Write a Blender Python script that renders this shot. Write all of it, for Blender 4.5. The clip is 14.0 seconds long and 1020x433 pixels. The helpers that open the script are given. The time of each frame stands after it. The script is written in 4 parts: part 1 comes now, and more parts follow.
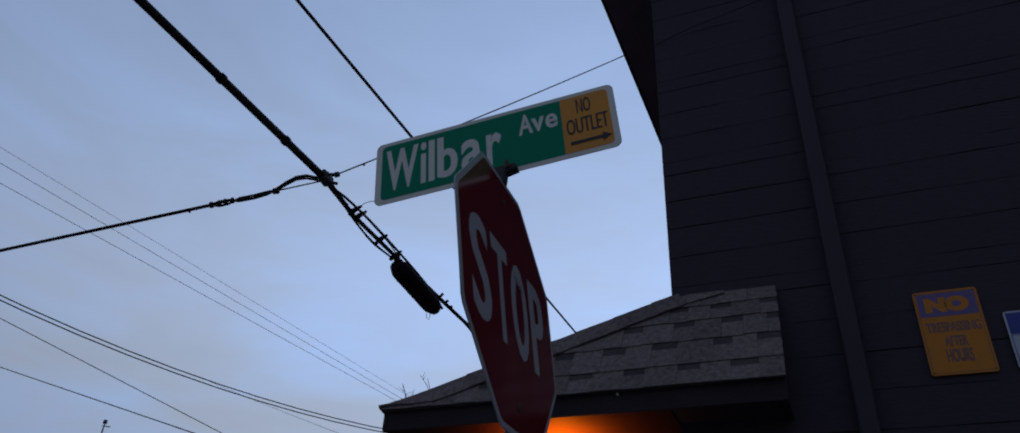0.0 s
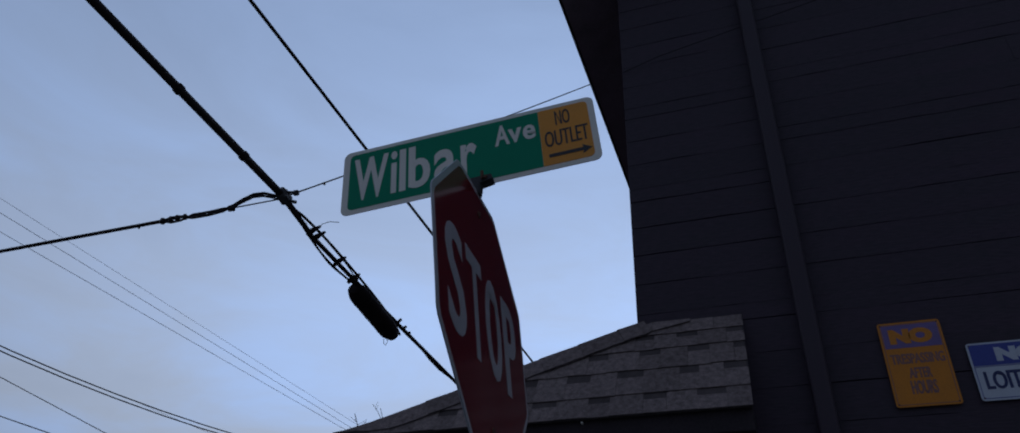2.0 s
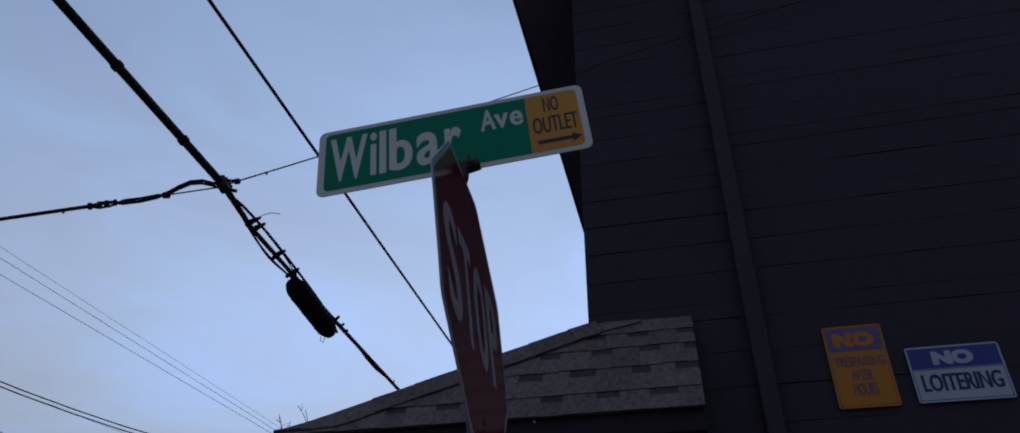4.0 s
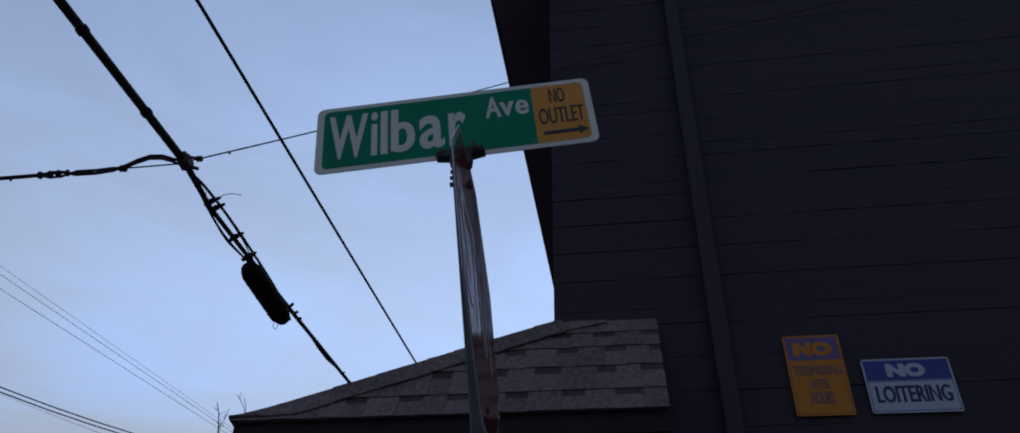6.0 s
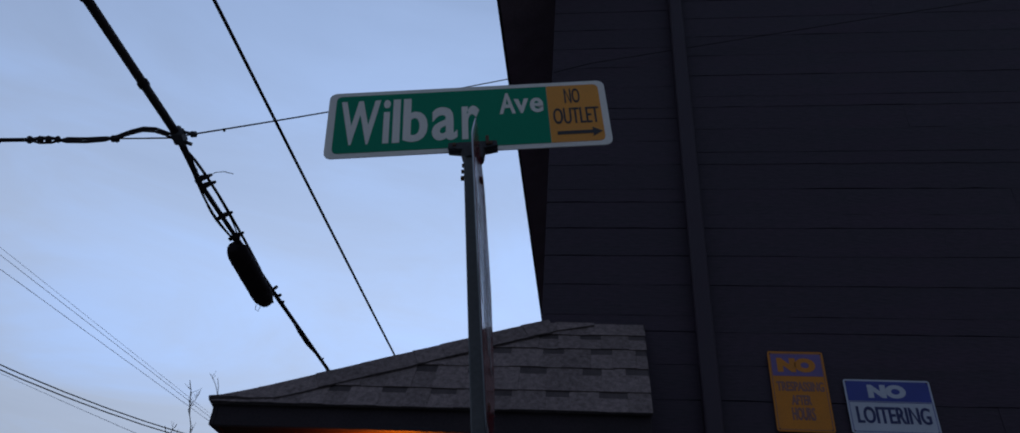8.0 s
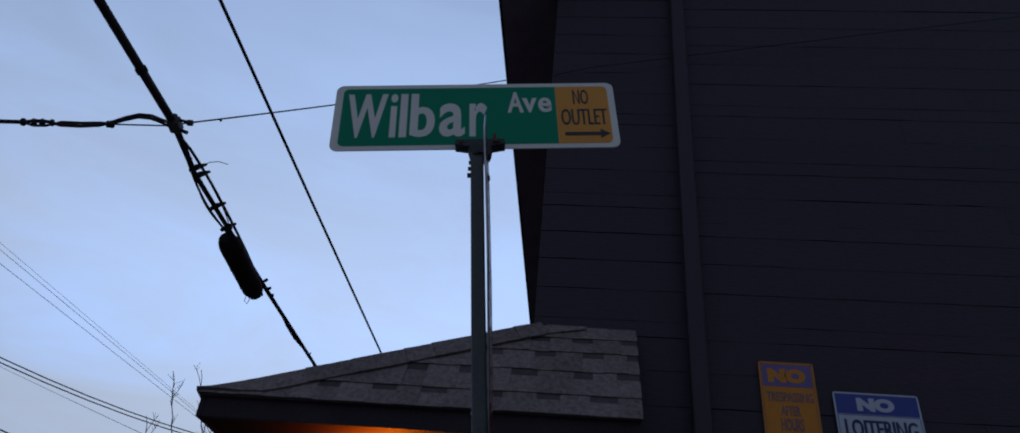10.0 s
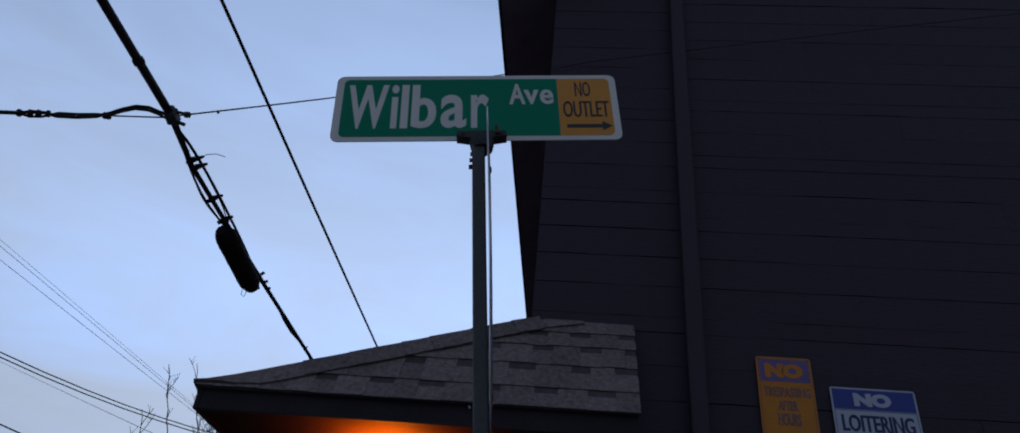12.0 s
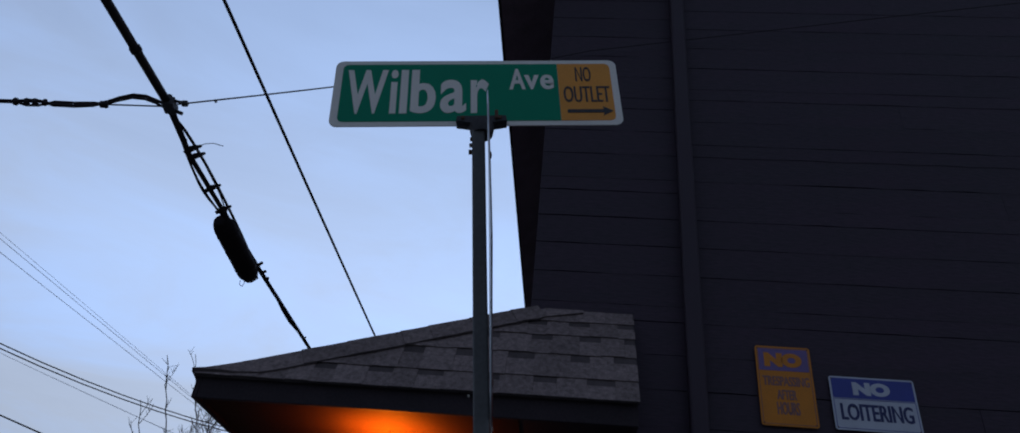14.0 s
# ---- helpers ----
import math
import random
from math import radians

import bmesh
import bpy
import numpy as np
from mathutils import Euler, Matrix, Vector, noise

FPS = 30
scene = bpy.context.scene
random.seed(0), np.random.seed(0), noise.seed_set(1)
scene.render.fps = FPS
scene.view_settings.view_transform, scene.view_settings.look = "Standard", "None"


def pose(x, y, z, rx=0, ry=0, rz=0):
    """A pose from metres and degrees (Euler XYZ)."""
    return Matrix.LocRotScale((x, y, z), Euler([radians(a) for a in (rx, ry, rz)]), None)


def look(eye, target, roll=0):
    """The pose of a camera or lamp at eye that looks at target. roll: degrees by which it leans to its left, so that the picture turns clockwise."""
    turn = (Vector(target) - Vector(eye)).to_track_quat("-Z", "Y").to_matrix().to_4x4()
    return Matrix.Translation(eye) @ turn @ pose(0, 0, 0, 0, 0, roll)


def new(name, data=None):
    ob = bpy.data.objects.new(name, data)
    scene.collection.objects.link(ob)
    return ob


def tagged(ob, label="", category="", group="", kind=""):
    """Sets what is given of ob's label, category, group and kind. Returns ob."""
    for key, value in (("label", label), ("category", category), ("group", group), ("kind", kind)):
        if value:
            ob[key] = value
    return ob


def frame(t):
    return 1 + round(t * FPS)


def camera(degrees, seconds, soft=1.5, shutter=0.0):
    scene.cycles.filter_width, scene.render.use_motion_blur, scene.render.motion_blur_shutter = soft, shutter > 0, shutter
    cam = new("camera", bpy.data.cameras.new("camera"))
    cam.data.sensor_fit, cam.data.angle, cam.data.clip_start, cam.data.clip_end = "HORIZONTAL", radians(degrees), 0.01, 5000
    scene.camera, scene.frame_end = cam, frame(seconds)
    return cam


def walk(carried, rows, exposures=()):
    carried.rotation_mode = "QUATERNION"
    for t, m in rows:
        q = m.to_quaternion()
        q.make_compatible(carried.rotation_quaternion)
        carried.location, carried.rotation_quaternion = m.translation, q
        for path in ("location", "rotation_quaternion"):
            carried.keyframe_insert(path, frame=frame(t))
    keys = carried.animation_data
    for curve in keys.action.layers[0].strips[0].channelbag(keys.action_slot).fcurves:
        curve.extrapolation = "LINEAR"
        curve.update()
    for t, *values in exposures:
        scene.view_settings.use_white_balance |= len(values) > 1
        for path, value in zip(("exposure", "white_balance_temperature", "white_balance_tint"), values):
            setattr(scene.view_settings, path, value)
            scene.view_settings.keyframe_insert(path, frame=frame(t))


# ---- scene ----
cam = camera(67.27, 14.0, 1.62)
PATH = [
    (0, (0.0092, -0.0057, 1.5731), (-0.6848, 1.5425, 2.6321), 3.29),
    (0.5, (-0.0086, 0.0230, 1.5806), (-0.6604, 1.5602, 2.6815), 2.95),
    (1, (-0.0252, 0.0493, 1.5901), (-0.6368, 1.5893, 2.7100), 2.72),
    (1.5, (-0.0446, 0.0617, 1.5822), (-0.6503, 1.5997, 2.7082), 2.76),
    (2, (-0.0790, 0.0802, 1.5828), (-0.6562, 1.6255, 2.7136), 2.71),
    (2.5, (-0.1149, 0.0921, 1.5769), (-0.6578, 1.6454, 2.7139), 2.19),
    (3, (-0.1623, 0.1063, 1.5760), (-0.6535, 1.6802, 2.7082), 1.85),
    (5.5, (-0.3827, 0.1101, 1.5614), (-0.6712, 1.7155, 2.7187), 0.48),
    (6, (-0.4147, 0.1118, 1.5580), (-0.6739, 1.7305, 2.7037), 1.36),
    (6.5, (-0.4396, 0.1112, 1.5603), (-0.6780, 1.7399, 2.6962), 2.61),
    (7, (-0.4552, 0.1117, 1.5593), (-0.6769, 1.7409, 2.6978), 3.43),
    (7.5, (-0.4702, 0.1134, 1.5633), (-0.6877, 1.7478, 2.6954), 4.00),
    (8, (-0.4838, 0.1130, 1.5622), (-0.7002, 1.7408, 2.7038), 4.33),
    (10.5, (-0.5328, 0.1247, 1.5572), (-0.7147, 1.7509, 2.7072), 6.19),
    (11, (-0.5358, 0.1260, 1.5557), (-0.7103, 1.7513, 2.7080), 6.17),
    (11.5, (-0.5355, 0.1309, 1.5518), (-0.7123, 1.7594, 2.6993), 6.02),
    (12, (-0.5410, 0.1336, 1.5536), (-0.7192, 1.7677, 2.6929), 5.98),
    (12.5, (-0.5437, 0.1390, 1.5534), (-0.7222, 1.7769, 2.6872), 5.98),
    (13, (-0.5454, 0.1442, 1.5509), (-0.7233, 1.7851, 2.6804), 5.99),
    (13.5, (-0.5486, 0.1491, 1.5524), (-0.7240, 1.7932, 2.6777), 5.96),
    (14, (-0.5461, 0.1530, 1.5461), (-0.7190, 1.7992, 2.6687), 5.89),
]
EXPOSURES = [(0.0, -0.04), (3.0, 0.0), (5.5, 0.06), (10.5, 0.16), (14.0, 0.2)]
walk(cam, [(t, look(eye, target, roll)) for t, eye, target, roll in PATH], EXPOSURES)

# ---- sky and sun: thin high cloud at dusk, the glow is ahead behind the building ----
VEIL, GREY_VEIL, GLOW_POWER, GLOW_BACK = (5.55, 7.62, 12.1), (6.25, 7.25, 9.2), 2.9, 0.29
world = bpy.data.worlds.new("dusk_sky")
scene.world = world
world.use_nodes = True
wn, wl = world.node_tree.nodes, world.node_tree.links
wn.clear()


def wnode(kind, **inputs):
    n = wn.new(kind)
    for k, v in inputs.items():
        n.inputs[k].default_value = v
    return n


sky = wn.new("ShaderNodeTexSky")
sky.sky_type = "NISHITA"
sky.sun_disc = False
sky.sun_elevation, sky.sun_rotation = radians(2.0), radians(10)
sky.air_density, sky.dust_density, sky.ozone_density = 1.0, 0.5, 4.0
co = wn.new("ShaderNodeTexCoord")
mp = wnode("ShaderNodeMapping", Scale=(1.0, 1.0, 3.4))
cloud = wnode("ShaderNodeTexNoise", Scale=2.6, Detail=7.0, Roughness=0.58, Distortion=0.6)
soft = wn.new("ShaderNodeMapRange")
soft.inputs["From Min"].default_value, soft.inputs["From Max"].default_value = 0.3, 0.75
soft.inputs["To Min"].default_value, soft.inputs["To Max"].default_value = 1.05, 0.90
# the veil of cloud is brightest towards the sunken sun
dot = wn.new("ShaderNodeVectorMath")
dot.operation = "DOT_PRODUCT"
dot.inputs[1].default_value = Vector((-0.10, 0.95, 0.20)).normalized()
half = wn.new("ShaderNodeMath")
half.operation = "MULTIPLY_ADD"
half.inputs[1].default_value, half.inputs[2].default_value = 0.5, 0.5
power = wn.new("ShaderNodeMath")
power.operation = "POWER"
power.inputs[1].default_value = GLOW_POWER
lift = wn.new("ShaderNodeMath")
lift.operation = "MULTIPLY_ADD"
lift.inputs[1].default_value, lift.inputs[2].default_value = 1 - GLOW_BACK, GLOW_BACK
both = wn.new("ShaderNodeMath")
both.operation = "MULTIPLY"
tone = wn.new("ShaderNodeMixRGB")
tone.blend_type = "MULTIPLY"
tone.inputs["Fac"].default_value = 1.0
# low down the cloud is greyer, in soft streaks
sep = wn.new("ShaderNodeSeparateXYZ")
low = wn.new("ShaderNodeMapRange")
low.inputs["From Min"].default_value, low.inputs["From Max"].default_value = 0.72, 0.2
streak = wn.new("ShaderNodeMapRange")
streak.inputs["From Min"].default_value, streak.inputs["From Max"].default_value = 0.33, 0.60
grey_amount = wn.new("ShaderNodeMath")
grey_amount.operation = "MULTIPLY"
veil = wn.new("ShaderNodeMixRGB")
veil.inputs["Color1"].default_value, veil.inputs["Color2"].default_value = (*VEIL, 1), (*GREY_VEIL, 1)
wl.new(co.outputs["Generated"], sep.inputs[0])
wl.new(sep.outputs["Z"], low.inputs["Value"])
wl.new(cloud.outputs["Fac"], streak.inputs["Value"])
wl.new(low.outputs[0], grey_amount.inputs[0])
wl.new(streak.outputs[0], grey_amount.inputs[1])
wl.new(grey_amount.outputs[0], veil.inputs["Fac"])
wl.new(veil.outputs[0], tone.inputs["Color1"])
mix = wn.new("ShaderNodeMixRGB")
mix.inputs["Fac"].default_value = 0.85
bg = wnode("ShaderNodeBackground", Strength=0.1)
wo = wn.new("ShaderNodeOutputWorld")
wl.new(co.outputs["Generated"], mp.inputs["Vector"])
wl.new(mp.outputs[0], cloud.inputs["Vector"])
wl.new(cloud.outputs["Fac"], soft.inputs["Value"])
wl.new(co.outputs["Generated"], dot.inputs[0])
wl.new(dot.outputs["Value"], half.inputs[0])
wl.new(half.outputs[0], power.inputs[0])
wl.new(power.outputs[0], lift.inputs[0])
wl.new(lift.outputs[0], both.inputs[0])
# the veil thins towards the zenith and sinks into a duller bank near the horizon
zenith, bank, shade, even = wn.new("ShaderNodeMapRange"), wn.new("ShaderNodeMapRange"), wn.new("ShaderNodeMath"), wn.new("ShaderNodeMath")
for node, (z0, z1, v0, v1) in ((zenith, (0.35, 0.9, 1.0, 0.7)), (bank, (0.10, 0.45, 0.7, 1.0))):
    for socket, value in zip(("From Min", "From Max", "To Min", "To Max"), (z0, z1, v0, v1)):
        node.inputs[socket].default_value = value
    wl.new(sep.outputs["Z"], node.inputs["Value"])
shade.operation = even.operation = "MULTIPLY"
wl.new(zenith.outputs[0], shade.inputs[0])
wl.new(bank.outputs[0], shade.inputs[1])
wl.new(soft.outputs[0], even.inputs[0])
wl.new(shade.outputs[0], even.inputs[1])
wl.new(even.outputs[0], both.inputs[1])
wl.new(both.outputs[0], tone.inputs["Color2"])
wl.new(sky.outputs[0], mix.inputs["Color1"])
wl.new(tone.outputs[0], mix.inputs["Color2"])
wl.new(mix.outputs[0], bg.inputs["Color"])
wl.new(bg.outputs[0], wo.inputs["Surface"])
sun = new("sun", bpy.data.lights.new("sun", "SUN"))
sun.data.energy, sun.data.angle, sun.data.color = 0.1, radians(40), (1.0, 0.85, 0.75)
sun.matrix_world = look((6, 30, 4), (0, 0, 0))


# ---- materials ----
def mat(name, color, rough=0.6, metal=0.0, fine=60.0, coarse=4.0, vary=0.25, bump=0.15, second=None, per_piece=0.0, spec=0.5, coat=0.0, wave=0.0, streak=0.0):
    """Paint or stone with grain and stains at two sizes; per_piece shifts the tone of each piece."""
    m = bpy.data.materials.new(name)
    m.use_nodes = True
    n, l = m.node_tree.nodes, m.node_tree.links
    b = n["Principled BSDF"]
    b.inputs["Roughness"].default_value, b.inputs["Metallic"].default_value = rough, metal
    b.inputs["Specular IOR Level"].default_value, b.inputs["Coat Weight"].default_value = spec, coat
    b.inputs["Coat Roughness"].default_value = 0.15
    tc = n.new("ShaderNodeTexCoord")
    big, small = n.new("ShaderNodeTexNoise"), n.new("ShaderNodeTexNoise")
    big.inputs["Scale"].default_value, big.inputs["Detail"].default_value = coarse, 5
    small.inputs["Scale"].default_value, small.inputs["Detail"].default_value = fine, 3
    where = tc.outputs["Object"]
    if streak:                    # grain drawn out along x
        mp = n.new("ShaderNodeMapping")
        mp.inputs["Scale"].default_value = (streak, 1.0, 1.0)
        l.new(where, mp.inputs["Vector"])
        where = mp.outputs[0]
    for t in (big, small):
        l.new(where, t.inputs["Vector"])
    r = n.new("ShaderNodeValToRGB")
    r.color_ramp.elements[0].position, r.color_ramp.elements[1].position = 0.3, 0.7
    lo = [c * (1 - vary) for c in color]
    hi = second if second else [min(1, c * (1 + vary)) for c in color]
    r.color_ramp.elements[0].color, r.color_ramp.elements[1].color = (*lo, 1), (*hi, 1)
    add = n.new("ShaderNodeMath")
    add.operation = "MULTIPLY_ADD"
    add.inputs[1].default_value = 0.5
    half = n.new("ShaderNodeMath")
    half.operation = "MULTIPLY"
    half.inputs[1].default_value = 0.5
    l.new(big.outputs["Fac"], half.inputs[0])
    l.new(small.outputs["Fac"], add.inputs[0])
    l.new(half.outputs[0], add.inputs[2])
    l.new(add.outputs[0], r.inputs["Fac"])
    out = r.outputs["Color"]
    if per_piece:
        info, hsv, rng = n.new("ShaderNodeObjectInfo"), n.new("ShaderNodeHueSaturation"), n.new("ShaderNodeMapRange")
        rng.inputs["To Min"].default_value, rng.inputs["To Max"].default_value = 1 - per_piece, 1 + per_piece
        l.new(info.outputs["Random"], rng.inputs["Value"])
        l.new(rng.outputs[0], hsv.inputs["Value"])
        l.new(out, hsv.inputs["Color"])
        out = hsv.outputs[0]
    l.new(out, b.inputs["Base Color"])
    rr = n.new("ShaderNodeMapRange")
    rr.inputs["To Min"].default_value, rr.inputs["To Max"].default_value = max(0.02, rough - 0.1), min(1, rough + 0.1)
    l.new(big.outputs["Fac"], rr.inputs["Value"])
    l.new(rr.outputs[0], b.inputs["Roughness"])
    if wave:                      # a plate that is not quite flat
        slow, wb = n.new("ShaderNodeTexNoise"), n.new("ShaderNodeBump")
        slow.inputs["Scale"].default_value, slow.inputs["Detail"].default_value = 3.0, 1
        wb.inputs["Strength"].default_value, wb.inputs["Distance"].default_value = 1.0, wave
        l.new(tc.outputs["Object"], slow.inputs["Vector"])
        l.new(slow.outputs["Fac"], wb.inputs["Height"])
        l.new(wb.outputs[0], b.inputs["Coat Normal"])
    if bump:
        bp = n.new("ShaderNodeBump")
        bp.inputs["Strength"].default_value, bp.inputs["Distance"].default_value = bump, 0.004
        l.new(small.outputs["Fac"], bp.inputs["Height"])
        l.new(bp.outputs[0], b.inputs["Normal"])
    return m


def glow(name, color, strength):
    m = bpy.data.materials.new(name)
    m.use_nodes = True
    b = m.node_tree.nodes["Principled BSDF"]
    b.inputs["Base Color"].default_value = (*color, 1)
    b.inputs["Emission Color"].default_value, b.inputs["Emission Strength"].default_value = (*color, 1), strength
    return m


M_SIDING = mat("dark_siding_paint", (0.0315, 0.0145, 0.0272), 0.65, fine=75, coarse=6.0, vary=0.5, bump=0.6, per_piece=0.09, streak=0.22)
M_WALLBACK = mat("wall_backing", (0.02, 0.02, 0.026), 0.9, bump=0)
M_TRIM = mat("dark_trim_paint", (0.036, 0.026, 0.030), 0.8, fine=70, coarse=5, vary=0.35, bump=0.3, spec=0.25)
M_PIPE = mat("downspout_paint", (0.033, 0.0165, 0.0275), 0.62, fine=60, coarse=6, vary=0.2, bump=0.1)
M_SOFFIT = mat("soffit_paint", (0.26, 0.19, 0.22), 0.8, vary=0.3)
M_SHINGLE = mat("asphalt_shingle", (0.212, 0.160, 0.150), 0.95, fine=190, coarse=38, vary=0.6, bump=1.0, per_piece=0.14, spec=0.2)
# dark print of the bands; on butt edges it paints the shade under laps
M_SHINGLE_DARK = mat("asphalt_shingle_dark_band_lap_shade", (0.088, 0.068, 0.066), 0.95, fine=200, coarse=14, vary=0.4, bump=0.8, per_piece=0.15, spec=0.2)
M_CEIL = mat("porch_ceiling_paint", (0.040, 0.019, 0.011), 0.85, fine=40, coarse=3, vary=0.2, bump=0.1, spec=0.08)
M_GREEN = mat("green_reflective_sheet", (0.0, 0.26, 0.14), 0.55, fine=500, coarse=6, vary=0.1, bump=0.02, spec=0.15)
M_WHITE = mat("white_reflective_sheet", (0.84, 0.78, 0.70), 0.5, fine=300, coarse=7, vary=0.1, bump=0.03)
M_YELLOW = mat("yellow_reflective_sheet", (0.80, 0.30, 0.022), 0.5, fine=300, coarse=6, vary=0.12, bump=0.03)
M_BLACK = mat("black_sign_ink", (0.02, 0.02, 0.022), 0.5, vary=0.3, bump=0)
M_RED = mat("red_reflective_sheet", (0.17, 0.005, 0.009), 0.4, fine=300, coarse=4, vary=0.15, bump=0, spec=0.0, coat=1.0, wave=0.003)
M_STOPWHITE = mat("white_stop_lettering", (0.48, 0.45, 0.45), 0.4, fine=300, coarse=5, vary=0.08, bump=0, spec=0.0, coat=1.0, wave=0.003)
M_ALU = mat("weathered_aluminium", (0.45, 0.46, 0.48), 0.42, 0.8, fine=120, coarse=6, vary=0.2, bump=0.08)
M_GALV = mat("galvanised_steel", (0.125, 0.122, 0.12), 0.7, 0.2, fine=90, coarse=5, vary=0.22, bump=0.15)
M_CAST = mat("dark_cast_bracket", (0.05, 0.046, 0.05), 0.7, 0.0, fine=120, coarse=12, vary=0.4, bump=0.3)
M_RUST = mat("rusty_bolt", (0.12, 0.06, 0.04), 0.75, 0.4, fine=200, coarse=20, vary=0.4, bump=0.3)
M_CABLE = mat("black_cable_jacket", (0.03, 0.022, 0.024), 0.85, fine=120, coarse=8, vary=0.4, bump=0, spec=0.2)
# light grey stands in for sky haze fading the faint wires
M_WIREFAR = mat("hazed_grey_wire", (0.30, 0.32, 0.36), 0.6, 0.3, vary=0.2, bump=0)
M_CASE = mat("black_splice_case", (0.02, 0.014, 0.015), 0.9, fine=60, coarse=9, vary=0.4, bump=0.3, spec=0.1)
M_PURPLE = mat("faded_purple_print", (0.16, 0.10, 0.26), 0.5, fine=200, coarse=12, vary=0.2, bump=0.03)
M_SIGNYEL = mat("yellow_notice_print", (0.62, 0.20, 0.003), 0.55, fine=120, coarse=9, vary=0.15, bump=0.03)
M_NOTICEWHITE = mat("white_notice_print", (0.51, 0.52, 0.58), 0.5, fine=120, coarse=9, vary=0.1, bump=0.03)
M_NOTICEBLUE = mat("blue_notice_print", (0.035, 0.05, 0.28), 0.5, fine=120, coarse=9, vary=0.15, bump=0.03)
M_NOTICEINK = mat("dark_blue_notice_ink", (0.018, 0.024, 0.11), 0.5, fine=120, coarse=9, vary=0.2, bump=0)
M_GHOST = mat("sun_bleached_print", (0.24, 0.11, 0.10), 0.55, fine=150, coarse=15, vary=0.25, bump=0)
M_BARK = mat("dark_bark", (0.045, 0.04, 0.038), 0.9, fine=60, coarse=6, vary=0.4, bump=0.5)
M_ASPHALT = mat("asphalt", (0.05, 0.05, 0.052), 0.9, fine=200, coarse=1.5, vary=0.35, bump=0.6)
M_CONC = mat("pavement_concrete", (0.24, 0.235, 0.225), 0.85, fine=120, coarse=2, vary=0.2, bump=0.3)
M_EARTH = mat("dry_ground", (0.12, 0.11, 0.07), 0.95, fine=20, coarse=0.3, vary=0.4, bump=0.6)
M_POLE = mat("weathered_pole_wood", (0.1, 0.075, 0.055), 0.85, fine=40, coarse=5, vary=0.35, bump=0.5)
M_LAMP = glow("warm_lamp_glass", (1.0, 0.2, 0.02), 4.0)


# ---- building helpers ----
def mesh_of(bm, material):
    me = bpy.data.meshes.new("mesh")
    bm.normal_update()
    bm.to_mesh(me)
    bm.free()
    for m in (material if isinstance(material, (list, tuple)) else [material]):
        me.materials.append(m)
    return me


def part(name, bm, material, parent=None, label="", at=None):
    ob = new(name, mesh_of(bm, material) if isinstance(bm, bmesh.types.BMesh) else bm)
    ob.parent = parent
    if at is not None:
        ob.matrix_basis = at
    return tagged(ob, label) if label else ob


def thing(name, label, category, at=None, kind="", group=""):
    ob = new(name)
    ob.empty_display_size = 0.1
    if at is not None:
        ob.matrix_basis = at
    return tagged(ob, label, category, group, kind)


def box(x0, x1, y0, y1, z0, z1, bevel=0.0, bm=None):
    bm = bm or bmesh.new()
    m = Matrix.LocRotScale(((x0 + x1) / 2, (y0 + y1) / 2, (z0 + z1) / 2), None, (x1 - x0, y1 - y0, z1 - z0))
    vs = bmesh.ops.create_cube(bm, size=1.0, matrix=m)["verts"]
    if bevel:
        es = list({e for v in vs for e in v.link_edges})
        bmesh.ops.bevel(bm, geom=es, offset=bevel, segments=2, affect="EDGES", profile=0.5)
    return bm


def prism(outline, d0, d1, axis="y", bm=None, slot=0):
    """A flat outline of (a, b) points made solid between d0 and d1 along axis (y: points are x, z; x: points are y, z; z: points are x, y)."""
    bm = bm or bmesh.new()
    put = {"y": lambda a, b, d: (a, d, b), "x": lambda a, b, d: (d, a, b), "z": lambda a, b, d: (a, b, d)}[axis]
    v0 = [bm.verts.new(put(a, b, d0)) for a, b in outline]
    v1 = [bm.verts.new(put(a, b, d1)) for a, b in outline]
    n = len(outline)
    fs = [bm.faces.new(v0), bm.faces.new(v1[::-1])]
    fs += [bm.faces.new((v0[i], v1[i], v1[(i + 1) % n], v0[(i + 1) % n])) for i in range(n)]
    for fc in fs:
        fc.material_index = slot
    bmesh.ops.recalc_face_normals(bm, faces=fs)
    return bm


def rounded(x0, x1, z0, z1, r, steps=5):
    pts = []
    for cx, cz, a0 in ((x1 - r, z1 - r, 0), (x0 + r, z1 - r, 90), (x0 + r, z0 + r, 180), (x1 - r, z0 + r, 270)):
        for k in range(steps + 1):
            a = radians(a0 + 90 * k / steps)
            pts.append((cx + r * math.cos(a), cz + r * math.sin(a)))
    return pts


